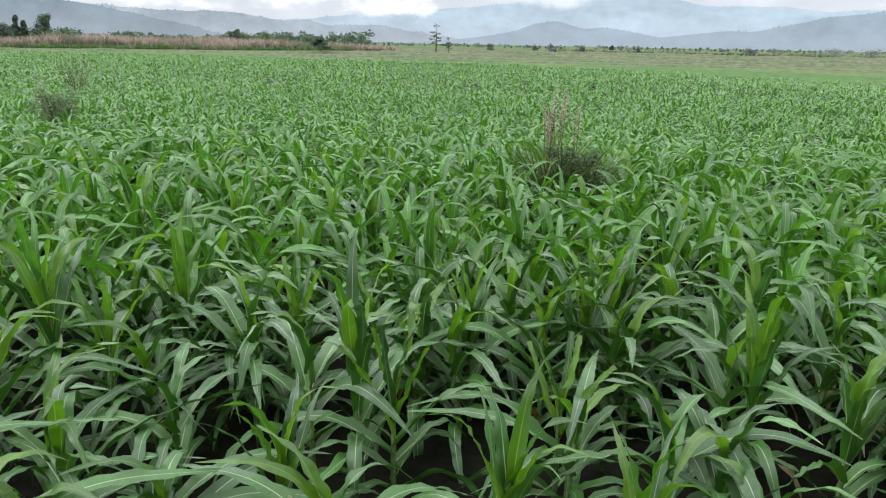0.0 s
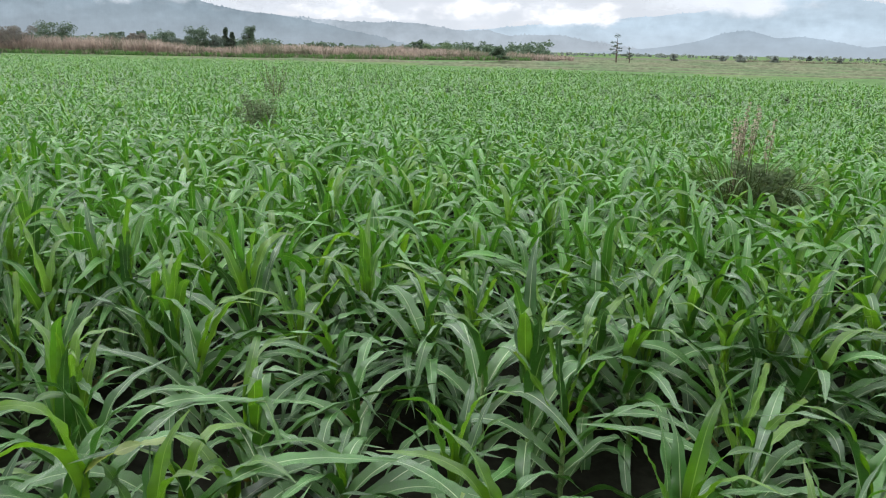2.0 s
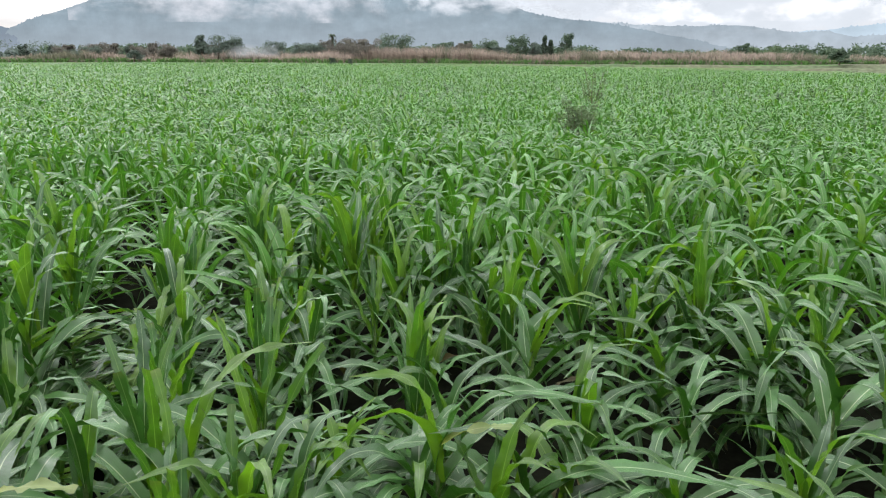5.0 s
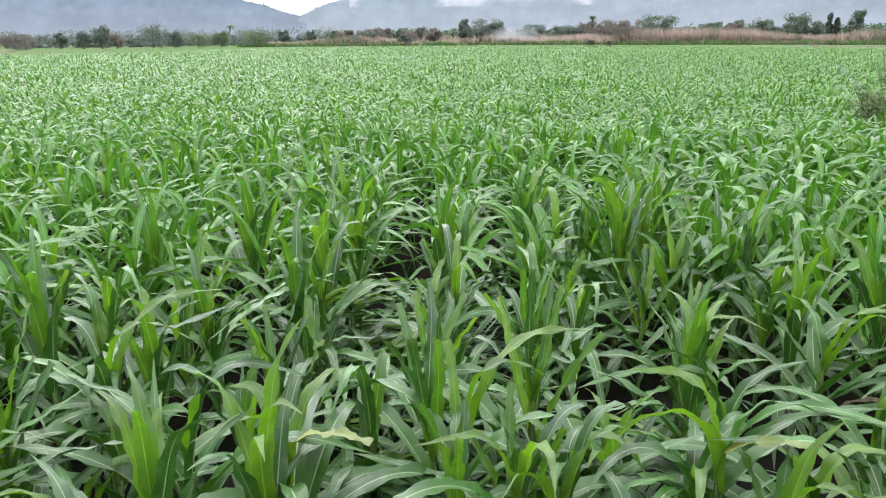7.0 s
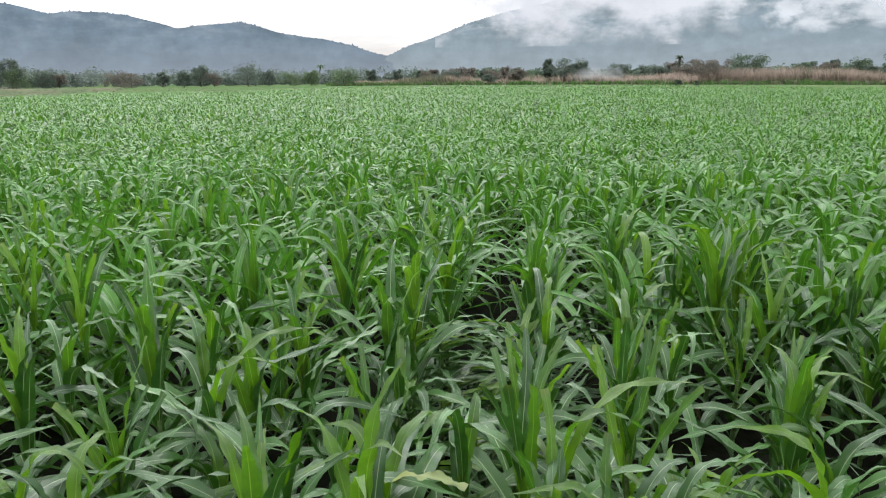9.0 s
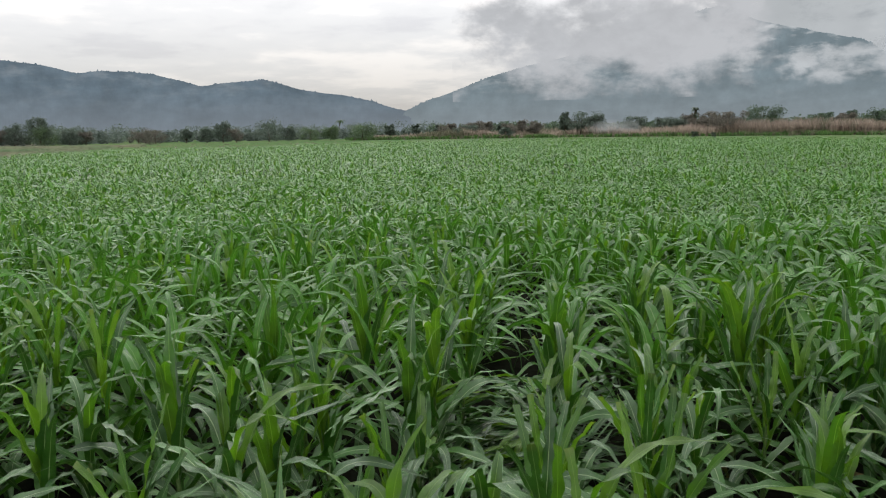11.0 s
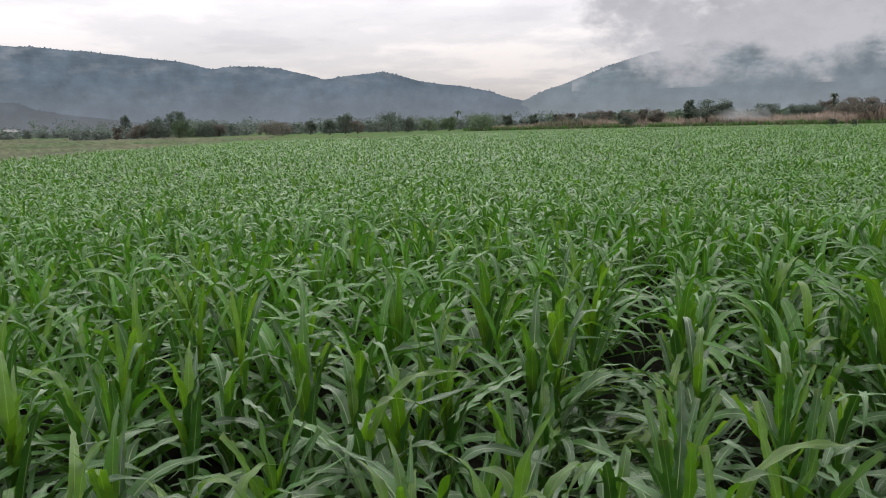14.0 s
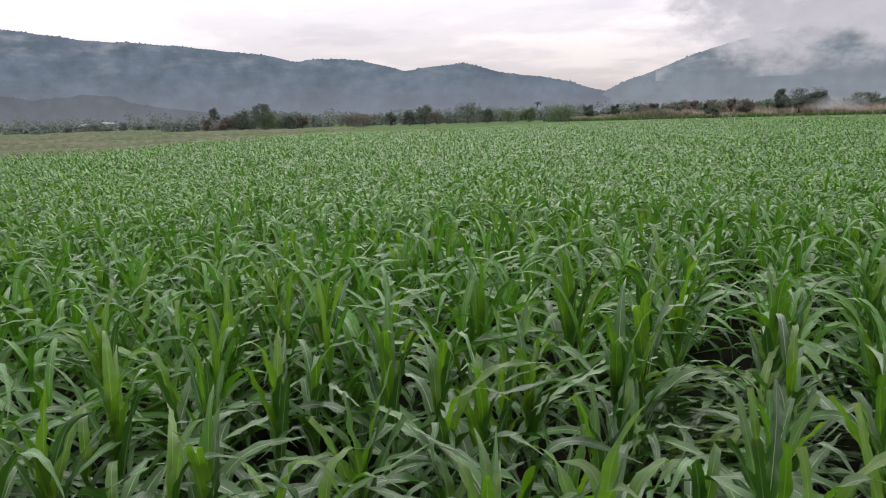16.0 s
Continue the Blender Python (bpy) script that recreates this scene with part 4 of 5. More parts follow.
REED_TREES = [
    (-38.5, 205, 7.1, 9.7, "spread", M_CROWN, "broad flat-topped green tree behind dry reeds"),
    (-40.7, 200, 5.8, 7.7, "spread", M_CROWN_DRY, "brown half-dead tree with drooping dry branches"),
    (-34.9, 215, 5.2, 6.0, "spread", M_CROWN, "small spreading green tree among the reeds"),
    (-33.3, 212, 5.7, 4.4, "spread", M_CROWN_DARK, "small dark umbrella-shaped tree"),
    (-31.7, 205, 5.4, 6.6, "round", M_CROWN, "bushy green tree among the reeds"),
    (-29.6, 200, 6.3, 6.5, "round", M_CROWN, "round dense green tree among reeds"),
    (-27.7, 195, 6.8, 2.0, "tall", M_CROWN_DARK, "narrow dark columnar tree"),
    (-27.2, 195, 5.7, 2.0, "tall", M_CROWN_DARK, "narrow dark columnar tree"),
    (-26.2, 195, 7.2, 5.2, "tall", M_CROWN, "irregular upright green tree"),
    (-57.8, 240, 4.8, 6.4, "spread", M_CROWN_DRY, "brownish spreading tree behind reeds"),
    (-56.5, 240, 4.7, 3.5, "spread", M_CROWN, "small spreading tree behind reeds"),
    (-56.3, 214, 3.1, 4.4, "tiers", M_CROWN, "small layered green tree before reeds"),
    (-55.0, 235, 5.1, 5.2, "tall", M_CROWN_DRY, "ragged brownish tree behind reeds"),
    (-51.9, 222, 7.1, 3.9, "spread", M_CROWN, "flat-topped green tree above reeds"),
    (-50.8, 220, 7.0, 8.4, "spread", M_CROWN, "broad flat-topped green tree behind dry reeds"),
    (-49.7, 220, 6.1, 4.9, "spread", M_CROWN, "flat-topped green tree above reeds"),
    (-47.0, 236, 5.7, 7.0, "spread", M_CROWN_DARK, "low dark tree behind reeds"),
    (-42.0, 226, 6.5, 5.7, "spread", M_CROWN_DRY, "dry brownish tree among reeds"),
    (-43.4, 228, 5.7, 6.0, "round", M_CROWN_DRY, "dry brownish tree among reeds"),
    (-43.0, 150, 1.5, 1.3, "bush", M_CROWN_DARK, "small dark shrub on the meadow before dry reeds"),
    (-41.7, 150, 1.2, 1.0, "bush", M_CROWN_DARK, "small dark shrub on the meadow before dry reeds"),
]
PADDY_TREES = [
    (-14.3, 215, 4.7, 4.4, "round", M_CROWN, "round green tree at the end of the reeds"),
    (-12.1, 220, 4.1, 8.1, "bush", M_CROWN_LIGHT, "wide green bush at the end of the reeds"),
    (-13.6, 222, 3.9, 6.5, "bush", M_CROWN_LIGHT, "wide green bush at the end of the reeds"),
    (-8.3, 150, 3.4, 3.8, "tiers", M_CROWN, "single layered green tree on the meadow"),
    (-0.0, 190, 6.0, 4.5, "sparse", M_CROWN_DARK, "lone thin tree with sparse dark branches"),
    (0.9, 190, 3.3, 2.0, "sparse", M_CROWN_DARK, "small thin tree with sparse twigs"),
    (3.9, 260, 2.4, 2.9, "bush", M_FARHAZE, "small round dark bush in the paddies"),
    (8.3, 240, 2.4, 3.0, "bush", M_FARHAZE, "small round green bush in the paddies"),
    (7.1, 300, 2.0, 3.1, "bush", M_FARHAZE, "small round dark bush in the paddies"),
    (14.3, 280, 2.2, 2.1, "tall", M_FARHAZE, "small upright dark tree in the paddies"),
    (12.5, 300, 2.6, 2.4, "tall", M_FARWOOD, "small haze-paled tree in the paddies"),
    (10.4, 250, 2.0, 3.0, "bush", M_FARHAZE, "low dark bush in the paddies"),
    (21.7, 270, 2.4, 4.0, "bush", M_FARHAZE, "low dark bush beyond the paddies"),
    (26.8, 280, 2.5, 10.3, "bush", M_FARHAZE, "low spreading bush beyond the paddies"),
    (28.9, 270, 2.4, 8.0, "bush", M_FARHAZE, "low spreading bush beyond the paddies"),
]
FIELD_EDGE_TREES = [
    (-79.2, 235, 4.3, 4.2, "spread", M_CROWN, "small spreading tree by the field edge"),
    (-77.8, 228, 4.1, 5.0, "round", M_CROWN_DARK, "dark round tree by the field edge"),
    (-76.7, 228, 5.6, 6.0, "round", M_CROWN_DARK, "dark round tree by the field edge"),
    (-75.8, 226, 3.8, 5.0, "bush", M_CROWN_DRY, "brownish bush by the field edge"),
    (-73.5, 232, 5.4, 10.6, "round", M_CROWN, "wide green tree by the field edge"),
    (-72.1, 232, 4.2, 6.2, "round", M_CROWN, "green tree by the field edge"),
    (-70.6, 230, 3.6, 7.5, "bush", M_CROWN_LIGHT, "light green bush by the field edge"),
    (-69.1, 230, 3.9, 6.1, "round", M_CROWN_LIGHT, "light green tree by the field edge"),
    (-66.8, 225, 4.2, 9.9, "round", M_CROWN_LIGHT, "light green bushy tree beside reeds"),
    (-64.7, 245, 4.3, 4.0, "round", M_CROWN_DARK, "small dark tree behind reeds"),
    (-62.9, 245, 4.2, 3.2, "round", M_CROWN_DARK, "small dark tree behind reeds"),
    (-61.3, 245, 4.4, 2.5, "tall", M_CROWN_DARK, "small upright dark tree behind reeds"),
    (-60.2, 245, 4.4, 4.0, "round", M_CROWN_DRY, "small brownish tree behind reeds"),
]
WEST_TREES = [
    (-86.2, 212, 4.3, 9.1, "round", M_CROWN_DARK, "dark bushy tree by the field edge"),
    (-82.3, 222, 3.5, 7.4, "bush", M_CROWN_DRY, "brownish bush by the field edge"),
    (-81.2, 225, 3.8, 7.5, "bush", M_CROWN_DRY, "brownish bush by the field edge"),
    (-88.3, 208, 7.6, 8.0, "tiers", M_CROWN_DARK, "tall dark tree with a ragged spreading top"),
    (-88.1, 207, 4.4, 9.2, "round", M_CROWN_LIGHT, "leafy green tree in a clump"),
    (-89.8, 205, 5.0, 6.9, "round", M_CROWN_DARK, "dark leafy tree in a clump"),
    (-91.0, 204, 4.0, 5.4, "spread", M_CROWN_DRY, "brownish tree at the edge of a clump"),
    (-86.6, 206, 3.7, 5.2, "round", M_CROWN_DARK, "dark leafy tree in a clump"),
    (-85.6, 208, 3.6, 3.7, "spread", M_CROWN_DRY, "brownish tree at the edge of a clump"),
    (-91.7, 300, 8.2, 5.7, "tall", M_FARWOOD, "pale hazy tree behind a clump"),
    (-92.3, 220, 3.5, 3.2, "bush", M_CROWN_DRY, "low brown bush by the fallow paddy"),
]
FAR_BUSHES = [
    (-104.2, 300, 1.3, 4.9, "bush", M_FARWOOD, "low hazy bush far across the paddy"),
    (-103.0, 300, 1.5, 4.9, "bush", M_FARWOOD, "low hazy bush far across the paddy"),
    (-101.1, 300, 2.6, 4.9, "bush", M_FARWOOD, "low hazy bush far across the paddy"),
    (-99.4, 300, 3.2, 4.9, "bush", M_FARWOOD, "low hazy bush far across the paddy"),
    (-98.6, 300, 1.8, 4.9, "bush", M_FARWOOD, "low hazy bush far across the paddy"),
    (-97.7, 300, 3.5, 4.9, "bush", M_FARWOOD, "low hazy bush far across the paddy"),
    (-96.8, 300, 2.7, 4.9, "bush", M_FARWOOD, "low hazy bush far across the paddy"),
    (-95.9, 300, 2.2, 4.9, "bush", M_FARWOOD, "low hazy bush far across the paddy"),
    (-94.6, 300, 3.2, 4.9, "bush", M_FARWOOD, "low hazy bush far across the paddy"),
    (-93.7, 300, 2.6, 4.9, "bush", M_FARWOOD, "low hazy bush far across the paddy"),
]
TREES = REED_TREES + PADDY_TREES + FIELD_EDGE_TREES + WEST_TREES + FAR_BUSHES
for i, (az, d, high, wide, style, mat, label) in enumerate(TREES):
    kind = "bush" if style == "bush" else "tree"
    # trees farther west take the crown copy with haze in its colour
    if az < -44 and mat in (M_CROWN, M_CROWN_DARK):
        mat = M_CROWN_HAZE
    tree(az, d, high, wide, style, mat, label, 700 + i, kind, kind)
r = np.random.default_rng(77)
for i in range(22):
    az = -62 + 34 * (i + r.random()) / 22
    d = float(np.interp(az, [-62, -50, -40, -28], [226, 216, 203, 188])) + 5 + 12 * r.random()
    tree(az, d, 3.4 + 1.6 * r.random(), 4.5 + 4.0 * r.random(), "bush" if r.random() < 0.6 else "spread", M_CROWN_DRY if r.random() < 0.6 else M_CROWN_HAZE, "low brownish shrub standing among dry reeds", 800 + i, "bush", "bush")
PALMS = [
    (-42.9, 222, 7.2, 1.3, 0.0, True, "old palm with a dark shaggy trunk and tiny crown"),
    (-68.5, 300, 6.5, 2.6, 2.0, False, "thin leaning palm above the far trees"),
]
for i, (az, d, high, spread, lean, dead, label) in enumerate(PALMS):
    palm(az, d, high, spread, label, 900 + i, lean, dead)


def woods(name, spans, seed, mat, label):
    """A far belt of trees, too far to tell apart: leaf clumps over thin stems in one mesh. spans: az0, az1, near, deep, high, count."""
    r = np.random.default_rng(seed)
    clumps = []
    for az0, az1, d0, deep, high, n in spans:
        for _ in range(n):
            a = az0 + (az1 - az0) * r.random()
            p = polar(a, d0 + deep * r.random())
            h = high * (0.5 + 0.6 * r.random()) * (0.85 + 0.4 * noise.noise((p.x * 0.02, p.y * 0.02, seed)))
            w = h * (0.35 + 0.4 * r.random())
            clumps.append((np.array((p.x, p.y, h * 0.32)), np.array((w, w, h * 0.34))))
            clumps.append((np.array((p.x + r.normal(0, w * 0.3), p.y + r.normal(0, w * 0.3), h * 0.75)), np.array((w * 0.75, w * 0.75, h * 0.25))))
    v, f = leaves_cloud(r, clumps, 40, 0.46)
    v[:, 2] = np.maximum(v[:, 2], 0.02)
    return tagged(new(name, mesh(name, v, f, [mat], None, None, False)), label, "woods", kind="stuff")


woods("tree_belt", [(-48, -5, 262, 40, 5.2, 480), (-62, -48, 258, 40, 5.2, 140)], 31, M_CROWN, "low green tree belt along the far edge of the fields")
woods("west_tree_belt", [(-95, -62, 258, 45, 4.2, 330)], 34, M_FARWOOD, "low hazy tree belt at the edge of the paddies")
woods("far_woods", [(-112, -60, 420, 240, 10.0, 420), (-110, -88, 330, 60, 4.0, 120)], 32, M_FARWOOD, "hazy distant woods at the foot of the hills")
woods("north_woods", [(-6, 40, 480, 200, 2.7, 330)], 33, M_FARHAZE, "pale hazy tree line beyond the paddies")


# ---- two far sheds ----
def shed(az, d, long, deep, high):
    root = new("shed")
    root.matrix_basis = Matrix.Translation(polar(az, d)) @ Matrix.Rotation(radians(-az + 12), 4, "Z")
    x, y = long / 2, deep / 2
    for name, a, b in (("wall", (-x, -y), (x, -y)), ("wall", (x, -y), (x, y)), ("wall", (x, y), (-x, y)), ("wall", (-x, y), (-x, -y))):
        a, b = Vector((*a, 0)), Vector((*b, 0))
        t = (b - a).normalized()
        o = Vector((-t.y, t.x, 0)) * 0.2
        q = [a, b, b + o, a + o]
        v = [(p.x, p.y, z) for z in (-0.05, high) for p in q]
        part(name, mesh("wall", v, [(0, 1, 5, 4), (1, 2, 6, 5), (2, 3, 7, 6), (3, 0, 4, 7), (4, 5, 6, 7), (3, 2, 1, 0)], [M_WALL], None, None, False), root)
    e, h2 = 0.5, high + deep * 0.28
    for sgn in (-1, 1):
        v = [(-x - e, sgn * (y + e), high - 0.1), (x + e, sgn * (y + e), high - 0.1), (x + e, 0, h2), (-x - e, 0, h2)]
        v = v + [(a, b, c + 0.08) for a, b, c in v]
        part("roof_sheet", mesh("roof_sheet", v, [(0, 1, 2, 3), (4, 5, 6, 7), (0, 1, 5, 4), (1, 2, 6, 5), (2, 3, 7, 6), (3, 0, 4, 7)], [M_ROOF], None, None, False), root)
    return tagged(root, "small pale farm shed with a low gabled roof", "shed", "sheds by the far trees")


shed(-100.2, 380, 5.0, 4.0, 2.4)
shed(-98.6, 460, 5.5, 4.0, 3.6)


# ---- hills and mountains ----
def mountain(name, ridge, d, foot, back, mat, label, seed, rough=0.16, comb=0.0034):
    """A range: crest heights over azimuth (degrees right of north, degrees of elevation), falling to the plain in spurs and gullies."""
    az = np.arange(ridge[0][0], ridge[-1][0] + 1e-6, 0.06)
    el = np.interp(az, [q[0] for q in ridge], [q[1] for q in ridge])
    n = 13
    kern = np.hanning(n + 2)[1:-1]
    el = np.convolve(np.pad(el, n // 2, mode="edge"), kern / kern.sum(), "valid")
    crest = d * np.tan(np.radians(el))
    rows = np.concatenate([np.linspace(0, 1, 15), 1 + np.linspace(0.2, 1, 3)])
    V = []
    for s in rows:
        for a, h in zip(az, crest):
            rad = d - foot * (1 - s) if s <= 1 else d + back * (s - 1)
            p = polar(a, rad)
            spur = noise.fractal((p.x * 0.0035, p.y * 0.0035, seed), 1.0, 2.0, 5)
            if s <= 1:
                z = h * (s ** 1.25) * (1 + rough * spur * 4 * s * (1 - s))
            else:
                z = h * (1 - (s - 1) ** 1.5)
            z += d * comb * (0.45 + max(0.0, noise.fractal((a * 8.5, s * 9.0, seed + 3.3), 1.0, 2.0, 3))) * min(1.0, 3 * s) * min(1.0, h / 40.0) * (0.25 + 0.75 * max(0.0, min(1.0, 0.5 + 1.6 * noise.noise((a * 0.7, 2.2, seed)))))
            V.append((p.x, p.y, max(z, 0.0) - 2.0 * (s == 0)))
    n = len(az)
    F = [(i * n + k, i * n + k + 1, (i + 1) * n + k + 1, (i + 1) * n + k) for i in range(len(rows) - 1) for k in range(n - 1)]
    return tagged(new(name, mesh(name, V, F, [mat])), label, "mountain", kind="backdrop")


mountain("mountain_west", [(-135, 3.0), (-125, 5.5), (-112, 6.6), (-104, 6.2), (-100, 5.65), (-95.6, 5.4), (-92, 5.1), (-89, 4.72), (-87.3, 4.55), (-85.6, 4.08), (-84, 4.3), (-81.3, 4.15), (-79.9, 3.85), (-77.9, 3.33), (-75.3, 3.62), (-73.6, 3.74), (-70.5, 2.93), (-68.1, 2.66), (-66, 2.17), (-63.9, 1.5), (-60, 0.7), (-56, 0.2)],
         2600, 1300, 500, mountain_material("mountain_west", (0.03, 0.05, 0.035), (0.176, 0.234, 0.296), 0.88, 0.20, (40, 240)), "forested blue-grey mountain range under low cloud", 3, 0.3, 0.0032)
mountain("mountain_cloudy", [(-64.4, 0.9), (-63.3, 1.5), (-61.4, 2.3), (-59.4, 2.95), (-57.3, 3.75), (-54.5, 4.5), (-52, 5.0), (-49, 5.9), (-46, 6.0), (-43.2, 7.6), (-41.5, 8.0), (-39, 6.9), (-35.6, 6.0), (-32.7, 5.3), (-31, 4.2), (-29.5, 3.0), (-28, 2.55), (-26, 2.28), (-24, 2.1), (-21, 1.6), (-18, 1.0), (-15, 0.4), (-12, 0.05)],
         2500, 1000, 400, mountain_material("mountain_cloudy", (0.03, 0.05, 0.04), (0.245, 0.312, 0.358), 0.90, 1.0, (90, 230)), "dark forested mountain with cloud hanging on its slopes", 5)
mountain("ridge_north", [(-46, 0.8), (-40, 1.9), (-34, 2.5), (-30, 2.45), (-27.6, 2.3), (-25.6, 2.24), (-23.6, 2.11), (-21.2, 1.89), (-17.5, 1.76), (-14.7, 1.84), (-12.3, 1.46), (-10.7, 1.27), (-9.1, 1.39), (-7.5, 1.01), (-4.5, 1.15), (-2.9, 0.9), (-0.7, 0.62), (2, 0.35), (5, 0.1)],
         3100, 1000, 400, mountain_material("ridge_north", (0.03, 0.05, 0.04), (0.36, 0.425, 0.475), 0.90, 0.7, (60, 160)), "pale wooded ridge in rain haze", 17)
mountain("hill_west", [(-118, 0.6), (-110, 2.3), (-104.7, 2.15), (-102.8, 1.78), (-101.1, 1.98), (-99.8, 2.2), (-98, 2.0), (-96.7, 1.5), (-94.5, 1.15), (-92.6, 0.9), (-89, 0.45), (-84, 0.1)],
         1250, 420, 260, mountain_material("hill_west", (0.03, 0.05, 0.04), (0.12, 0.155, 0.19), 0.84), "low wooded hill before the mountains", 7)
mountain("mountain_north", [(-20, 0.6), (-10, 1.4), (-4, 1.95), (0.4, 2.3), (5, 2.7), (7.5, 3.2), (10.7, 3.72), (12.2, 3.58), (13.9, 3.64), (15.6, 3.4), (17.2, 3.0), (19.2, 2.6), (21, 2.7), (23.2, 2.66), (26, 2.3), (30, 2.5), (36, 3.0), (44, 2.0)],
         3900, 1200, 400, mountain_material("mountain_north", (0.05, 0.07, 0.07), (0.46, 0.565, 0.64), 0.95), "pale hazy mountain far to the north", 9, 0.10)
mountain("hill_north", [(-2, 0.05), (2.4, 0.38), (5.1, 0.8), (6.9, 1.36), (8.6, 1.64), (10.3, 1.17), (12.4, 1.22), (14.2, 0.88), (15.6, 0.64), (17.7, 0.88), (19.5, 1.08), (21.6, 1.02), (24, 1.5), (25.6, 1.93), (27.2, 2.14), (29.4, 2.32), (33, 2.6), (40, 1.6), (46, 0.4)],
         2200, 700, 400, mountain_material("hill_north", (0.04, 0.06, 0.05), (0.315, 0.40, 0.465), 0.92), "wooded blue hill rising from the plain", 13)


def low_cloud(name, az0, az1, el0, el1, d, mat, label):
    """A bank of low cloud: a curved veil with soft, torn rims."""
    na, ne = 60, 14
    V, U, F = [], [], []
    for k in range(ne + 1):
        for i in range(na + 1):
            a = az0 + (az1 - az0) * i / na
            e = el0 + (el1 - el0) * k / ne
            bulge = 0.03 * d * noise.noise((a * 0.15, e * 0.6, d))
            p = polar(a, d + bulge)
            V.append((p.x, p.y, max(0.02, (d + bulge) * math.tan(radians(e)) + (2.5 if d < 400 else 0.0))))
            U.append((i / na, k / ne))
    for k in range(ne):
        for i in range(na):
            q = k * (na + 1) + i
            F.append((q, q + 1, q + na + 2, q + na + 1))
    return tagged(new(name, mesh(name, V, F, [mat], U)), label, "cloud", kind="backdrop")


low_cloud("low_cloud_slope", -60, -37, 2.1, 11.5, 1430, cloud_material("low_cloud_slope", (0.69, 0.71, 0.75), 0.0085, 0.19, 0.48, (12, 5, 3)), "grey low cloud clinging to the mountain slope")
low_cloud("low_cloud_strip", -47, -25, 2.6, 6.0, 1480, cloud_material("low_cloud_strip", (0.68, 0.72, 0.76), 0.0130, 0.40, 0.60, (2, 15, 23)), "torn strips of white cloud before the peaks")
low_cloud("low_cloud_bright", -36, 4, 0.6, 5.0, 3550, cloud_material("low_cloud_bright", (0.96, 0.97, 0.98), 0.0030, 0.44, 0.58, (3, 8, 6)), "bright white low cloud behind the ridge")
low_cloud("low_cloud_shoulder", -40, -20, 1.9, 6.2, 1440, cloud_material("low_cloud_shoulder", (0.66, 0.70, 0.74), 0.0085, 0.36, 0.58, (7, 31, 9)), "white cloud lying on the mountain's shoulder")
low_cloud("low_cloud_grey", -40, 6, 2.9, 9.5, 3950, cloud_material("low_cloud_grey", (0.47, 0.51, 0.55), 0.0026, 0.34, 0.54, (17, 3, 29)), "blue-grey rain cloud above the bright bank")
low_cloud("high_cloud_veil", -50, 48, 0.2, 17, 4900, cloud_material("high_cloud_veil", (0.66, 0.70, 0.735), 0.0012, 0.10, 0.30, (11, 23, 7)), "even pale grey rain cloud behind the mountains")
low_cloud("low_cloud_north", -8, 30, 1.4, 6.5, 3300, cloud_material("low_cloud_north", (0.74, 0.785, 0.82), 0.0026, 0.42, 0.60, (30, 8, 16)), "thin white cloud before the hazy mountain")

low_cloud("field_smoke", -51.5, -46.2, -0.60, 0.7, 188, cloud_material("field_smoke", (0.50, 0.52, 0.53), 0.11, 0.30, 0.95, (4, 2, 8)), "thin white smoke of a field fire drifting before the reeds")


# ---- weeds standing in the maize ----
def weed_clump(x, y, high, wide, seed, plumes, label, mats, blades=170):
    """A tuft of tall weeds: arching fine blades, some bare stems, and tan seed plumes."""
    r = np.random.default_rng(seed)
    root = new("weed_clump")
    root.location = (x, y, 0.12)
    pieces = []
    for i in range(blades):
        a = r.random() * 360
        foot = (r.normal(0, wide * 0.13), r.normal(0, wide * 0.13), 0)
        pieces.append(blade(r, high * (0.55 + 0.4 * r.random()), 0.014 + 0.012 * r.random(), 4 + 14 * r.random(), 45 + 75 * r.random(), 1.8, a, foot, 6, 1, r.normal(0, 20), r.normal(0, 40), 0.1, 0.0))
    v, f, u = joined(pieces)
    part("tussock", mesh("tussock", v, f, [mats[0]], u), root)
    for i in range(plumes):
        a = r.random() * 6.28
        q = wide * 0.2
        foot = np.array((r.normal(0, q * 0.35), r.normal(0, q * 0.35), 0))
        tip = foot + np.array((r.normal(0, 0.08), r.normal(0, 0.08), high * (0.86 + 0.2 * r.random())))
        v, f = tube([foot, (foot + tip) / 2 + r.normal(0, 0.02, 3), tip], [0.007, 0.006, 0.003], 5)
        stem = part("stem", mesh("stem", v, f, [mats[1]]), root)
        v, f = leaves_cloud(r, [(tip * (1 - s) + foot * s, np.array((0.03, 0.03, 0.09))) for s in (0.0, 0.05, 0.11, 0.17)], 20, 0.014)
        part("plume", mesh("plume", v, f, [mats[2]], None, None, False), stem, "feathery tan seed head")
    return tagged(root, label, "weeds")


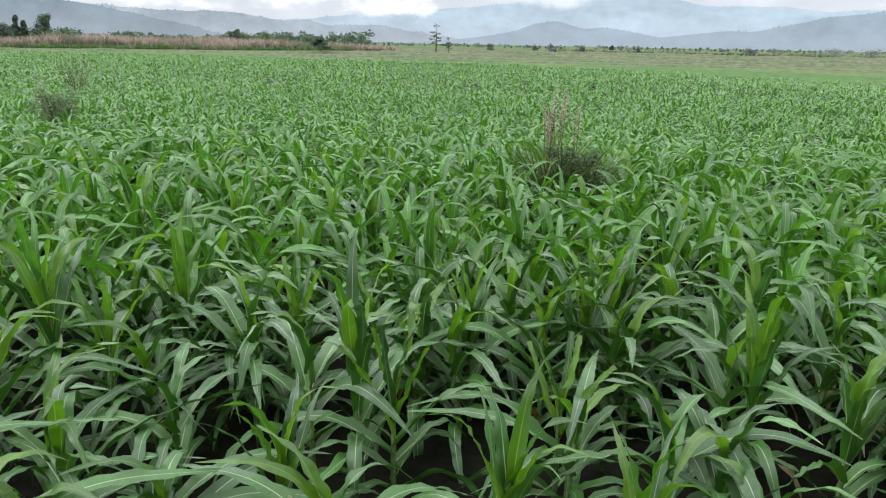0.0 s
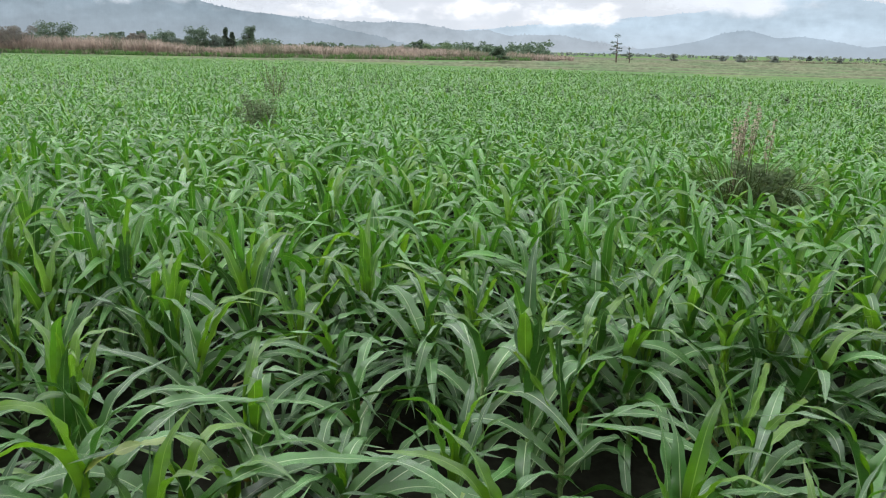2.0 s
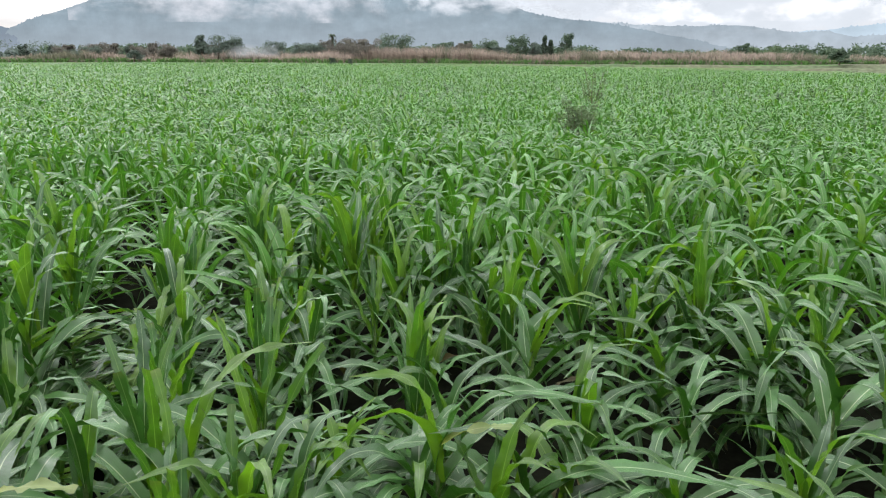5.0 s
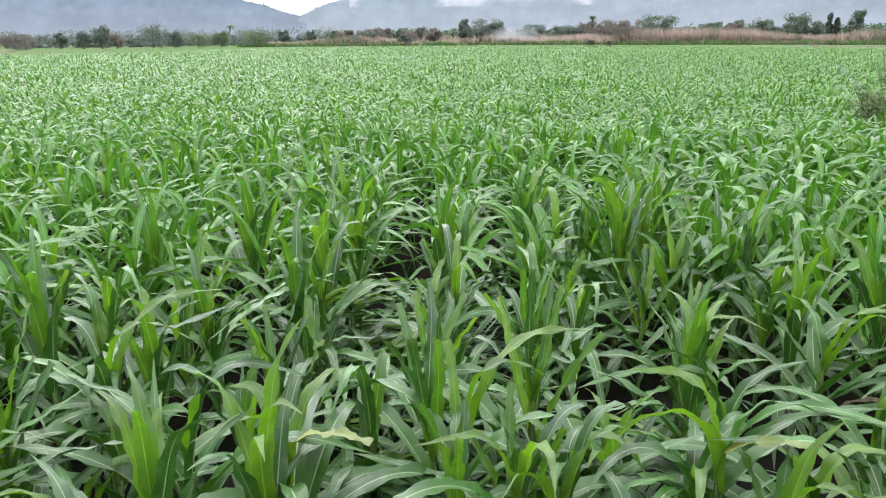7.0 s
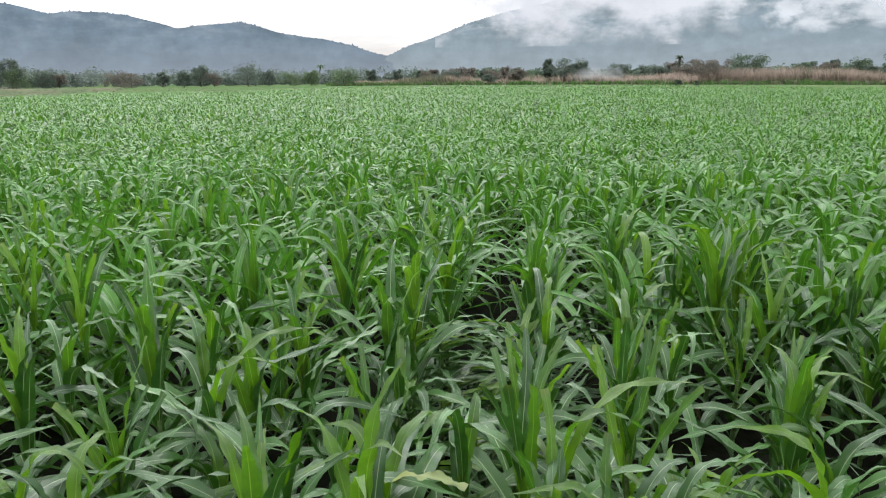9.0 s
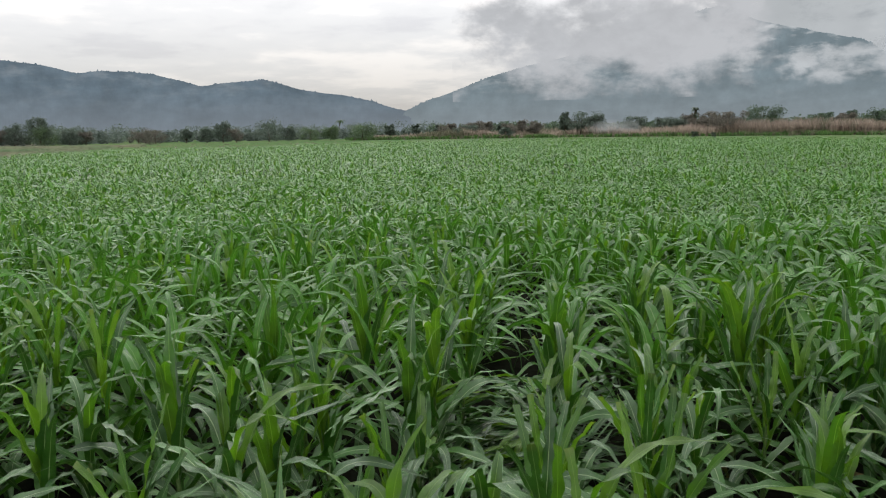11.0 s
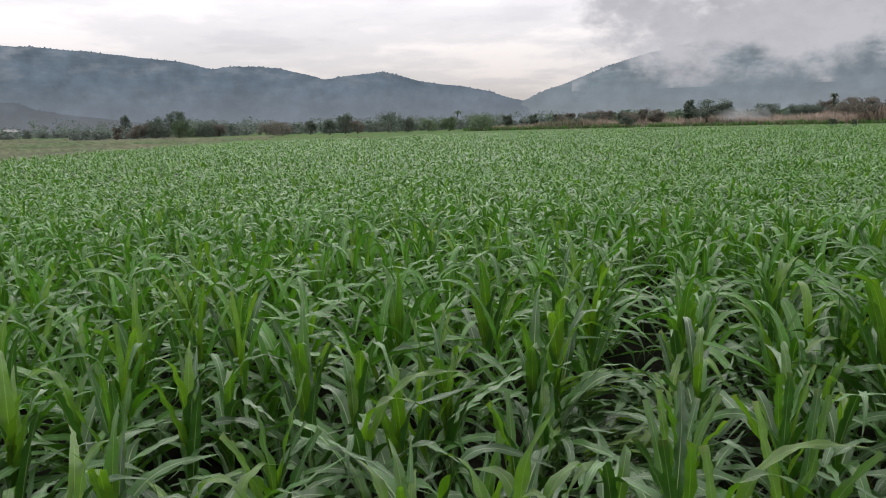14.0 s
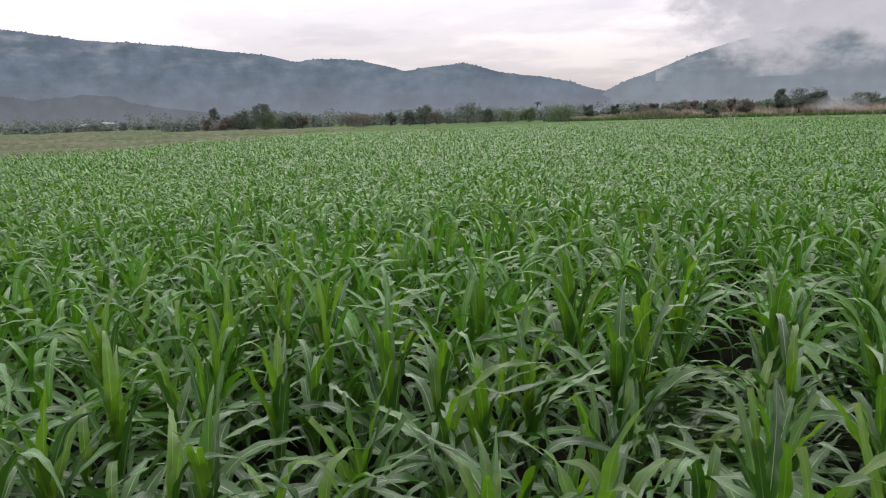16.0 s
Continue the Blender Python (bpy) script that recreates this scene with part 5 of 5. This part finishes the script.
M_WEED = foliage_material("weed_blades", (0.12, 0.14, 0.06), (0.23, 0.22, 0.11), 0.3)
M_WEED_DARK = foliage_material("dark_weed_blades", (0.040, 0.080, 0.018), (0.095, 0.135, 0.038), 0.25)
M_WEED_STEM = rough_material("weed_stem", (0.075, 0.072, 0.045), (0.12, 0.105, 0.07), 4.0)
M_PLUME = foliage_material("weed_plume", (0.27, 0.225, 0.17), (0.41, 0.35, 0.27), 0.3)
M_SHRUB = foliage_material("weed_shrub_leaves", (0.095, 0.150, 0.065), (0.15, 0.21, 0.10), 0.45)
weed_clump(1.40, 9.45, 1.72, 0.6, 61, 11, "clump of tall dry grass with tan seed plumes", (M_WEED_DARK, M_WEED_STEM, M_PLUME), 300)
weed_clump(1.75, 9.55, 1.6, 1.1, 62, 2, "clump of arching olive grass beside seed plumes", (M_WEED_DARK, M_WEED_STEM, M_PLUME), 330)


def shrub(x, y, high, wide, seed, mat, label, stems=9, each=60, leaf=0.035):
    """A many-stemmed weed shrub with small leaves."""
    r = np.random.default_rng(seed)
    root = new("weed_shrub")
    root.location = (x, y, 0.12)
    clumps = []
    for i in range(stems):
        a = i * 2.4
        tip = np.array((math.cos(a) * wide * 0.5 * r.random() ** 0.4, math.sin(a) * wide * 0.5 * r.random() ** 0.4, high * (0.72 + 0.28 * r.random())))
        foot = np.array((r.normal(0, 0.04), r.normal(0, 0.04), 0))
        v, f = tube([foot, (foot + tip) / 2 + r.normal(0, 0.03, 3), tip], [0.012, 0.008, 0.004], 5)
        part("stem", mesh("stem", v, f, [M_WEED_STEM]), root)
        for s in (0.55, 0.75, 0.95):
            clumps.append((foot * (1 - s) + tip * s, np.array((wide * 0.13, wide * 0.13, high * 0.10))))
    v, f = leaves_cloud(r, clumps, each, leaf)
    part("foliage", mesh("foliage", v, f, [mat], None, None, False), root)
    return tagged(root, label, "weed")


shrub(1.7, 9.4, 1.2, 0.7, 64, M_SHRUB, "dark leafy weed at the foot of dry grass", 10, 70)
shrub(-7.85, 16.3, 1.32, 1.05, 65, M_SHRUB, "grey-green bushy weed rising above the maize", 16, 34, 0.04)
shrub(-12.4, 27.1, 1.8, 1.2, 66, M_SHRUB, "thin dark weed with bare twigs and seed heads", 14, 5, 0.05)
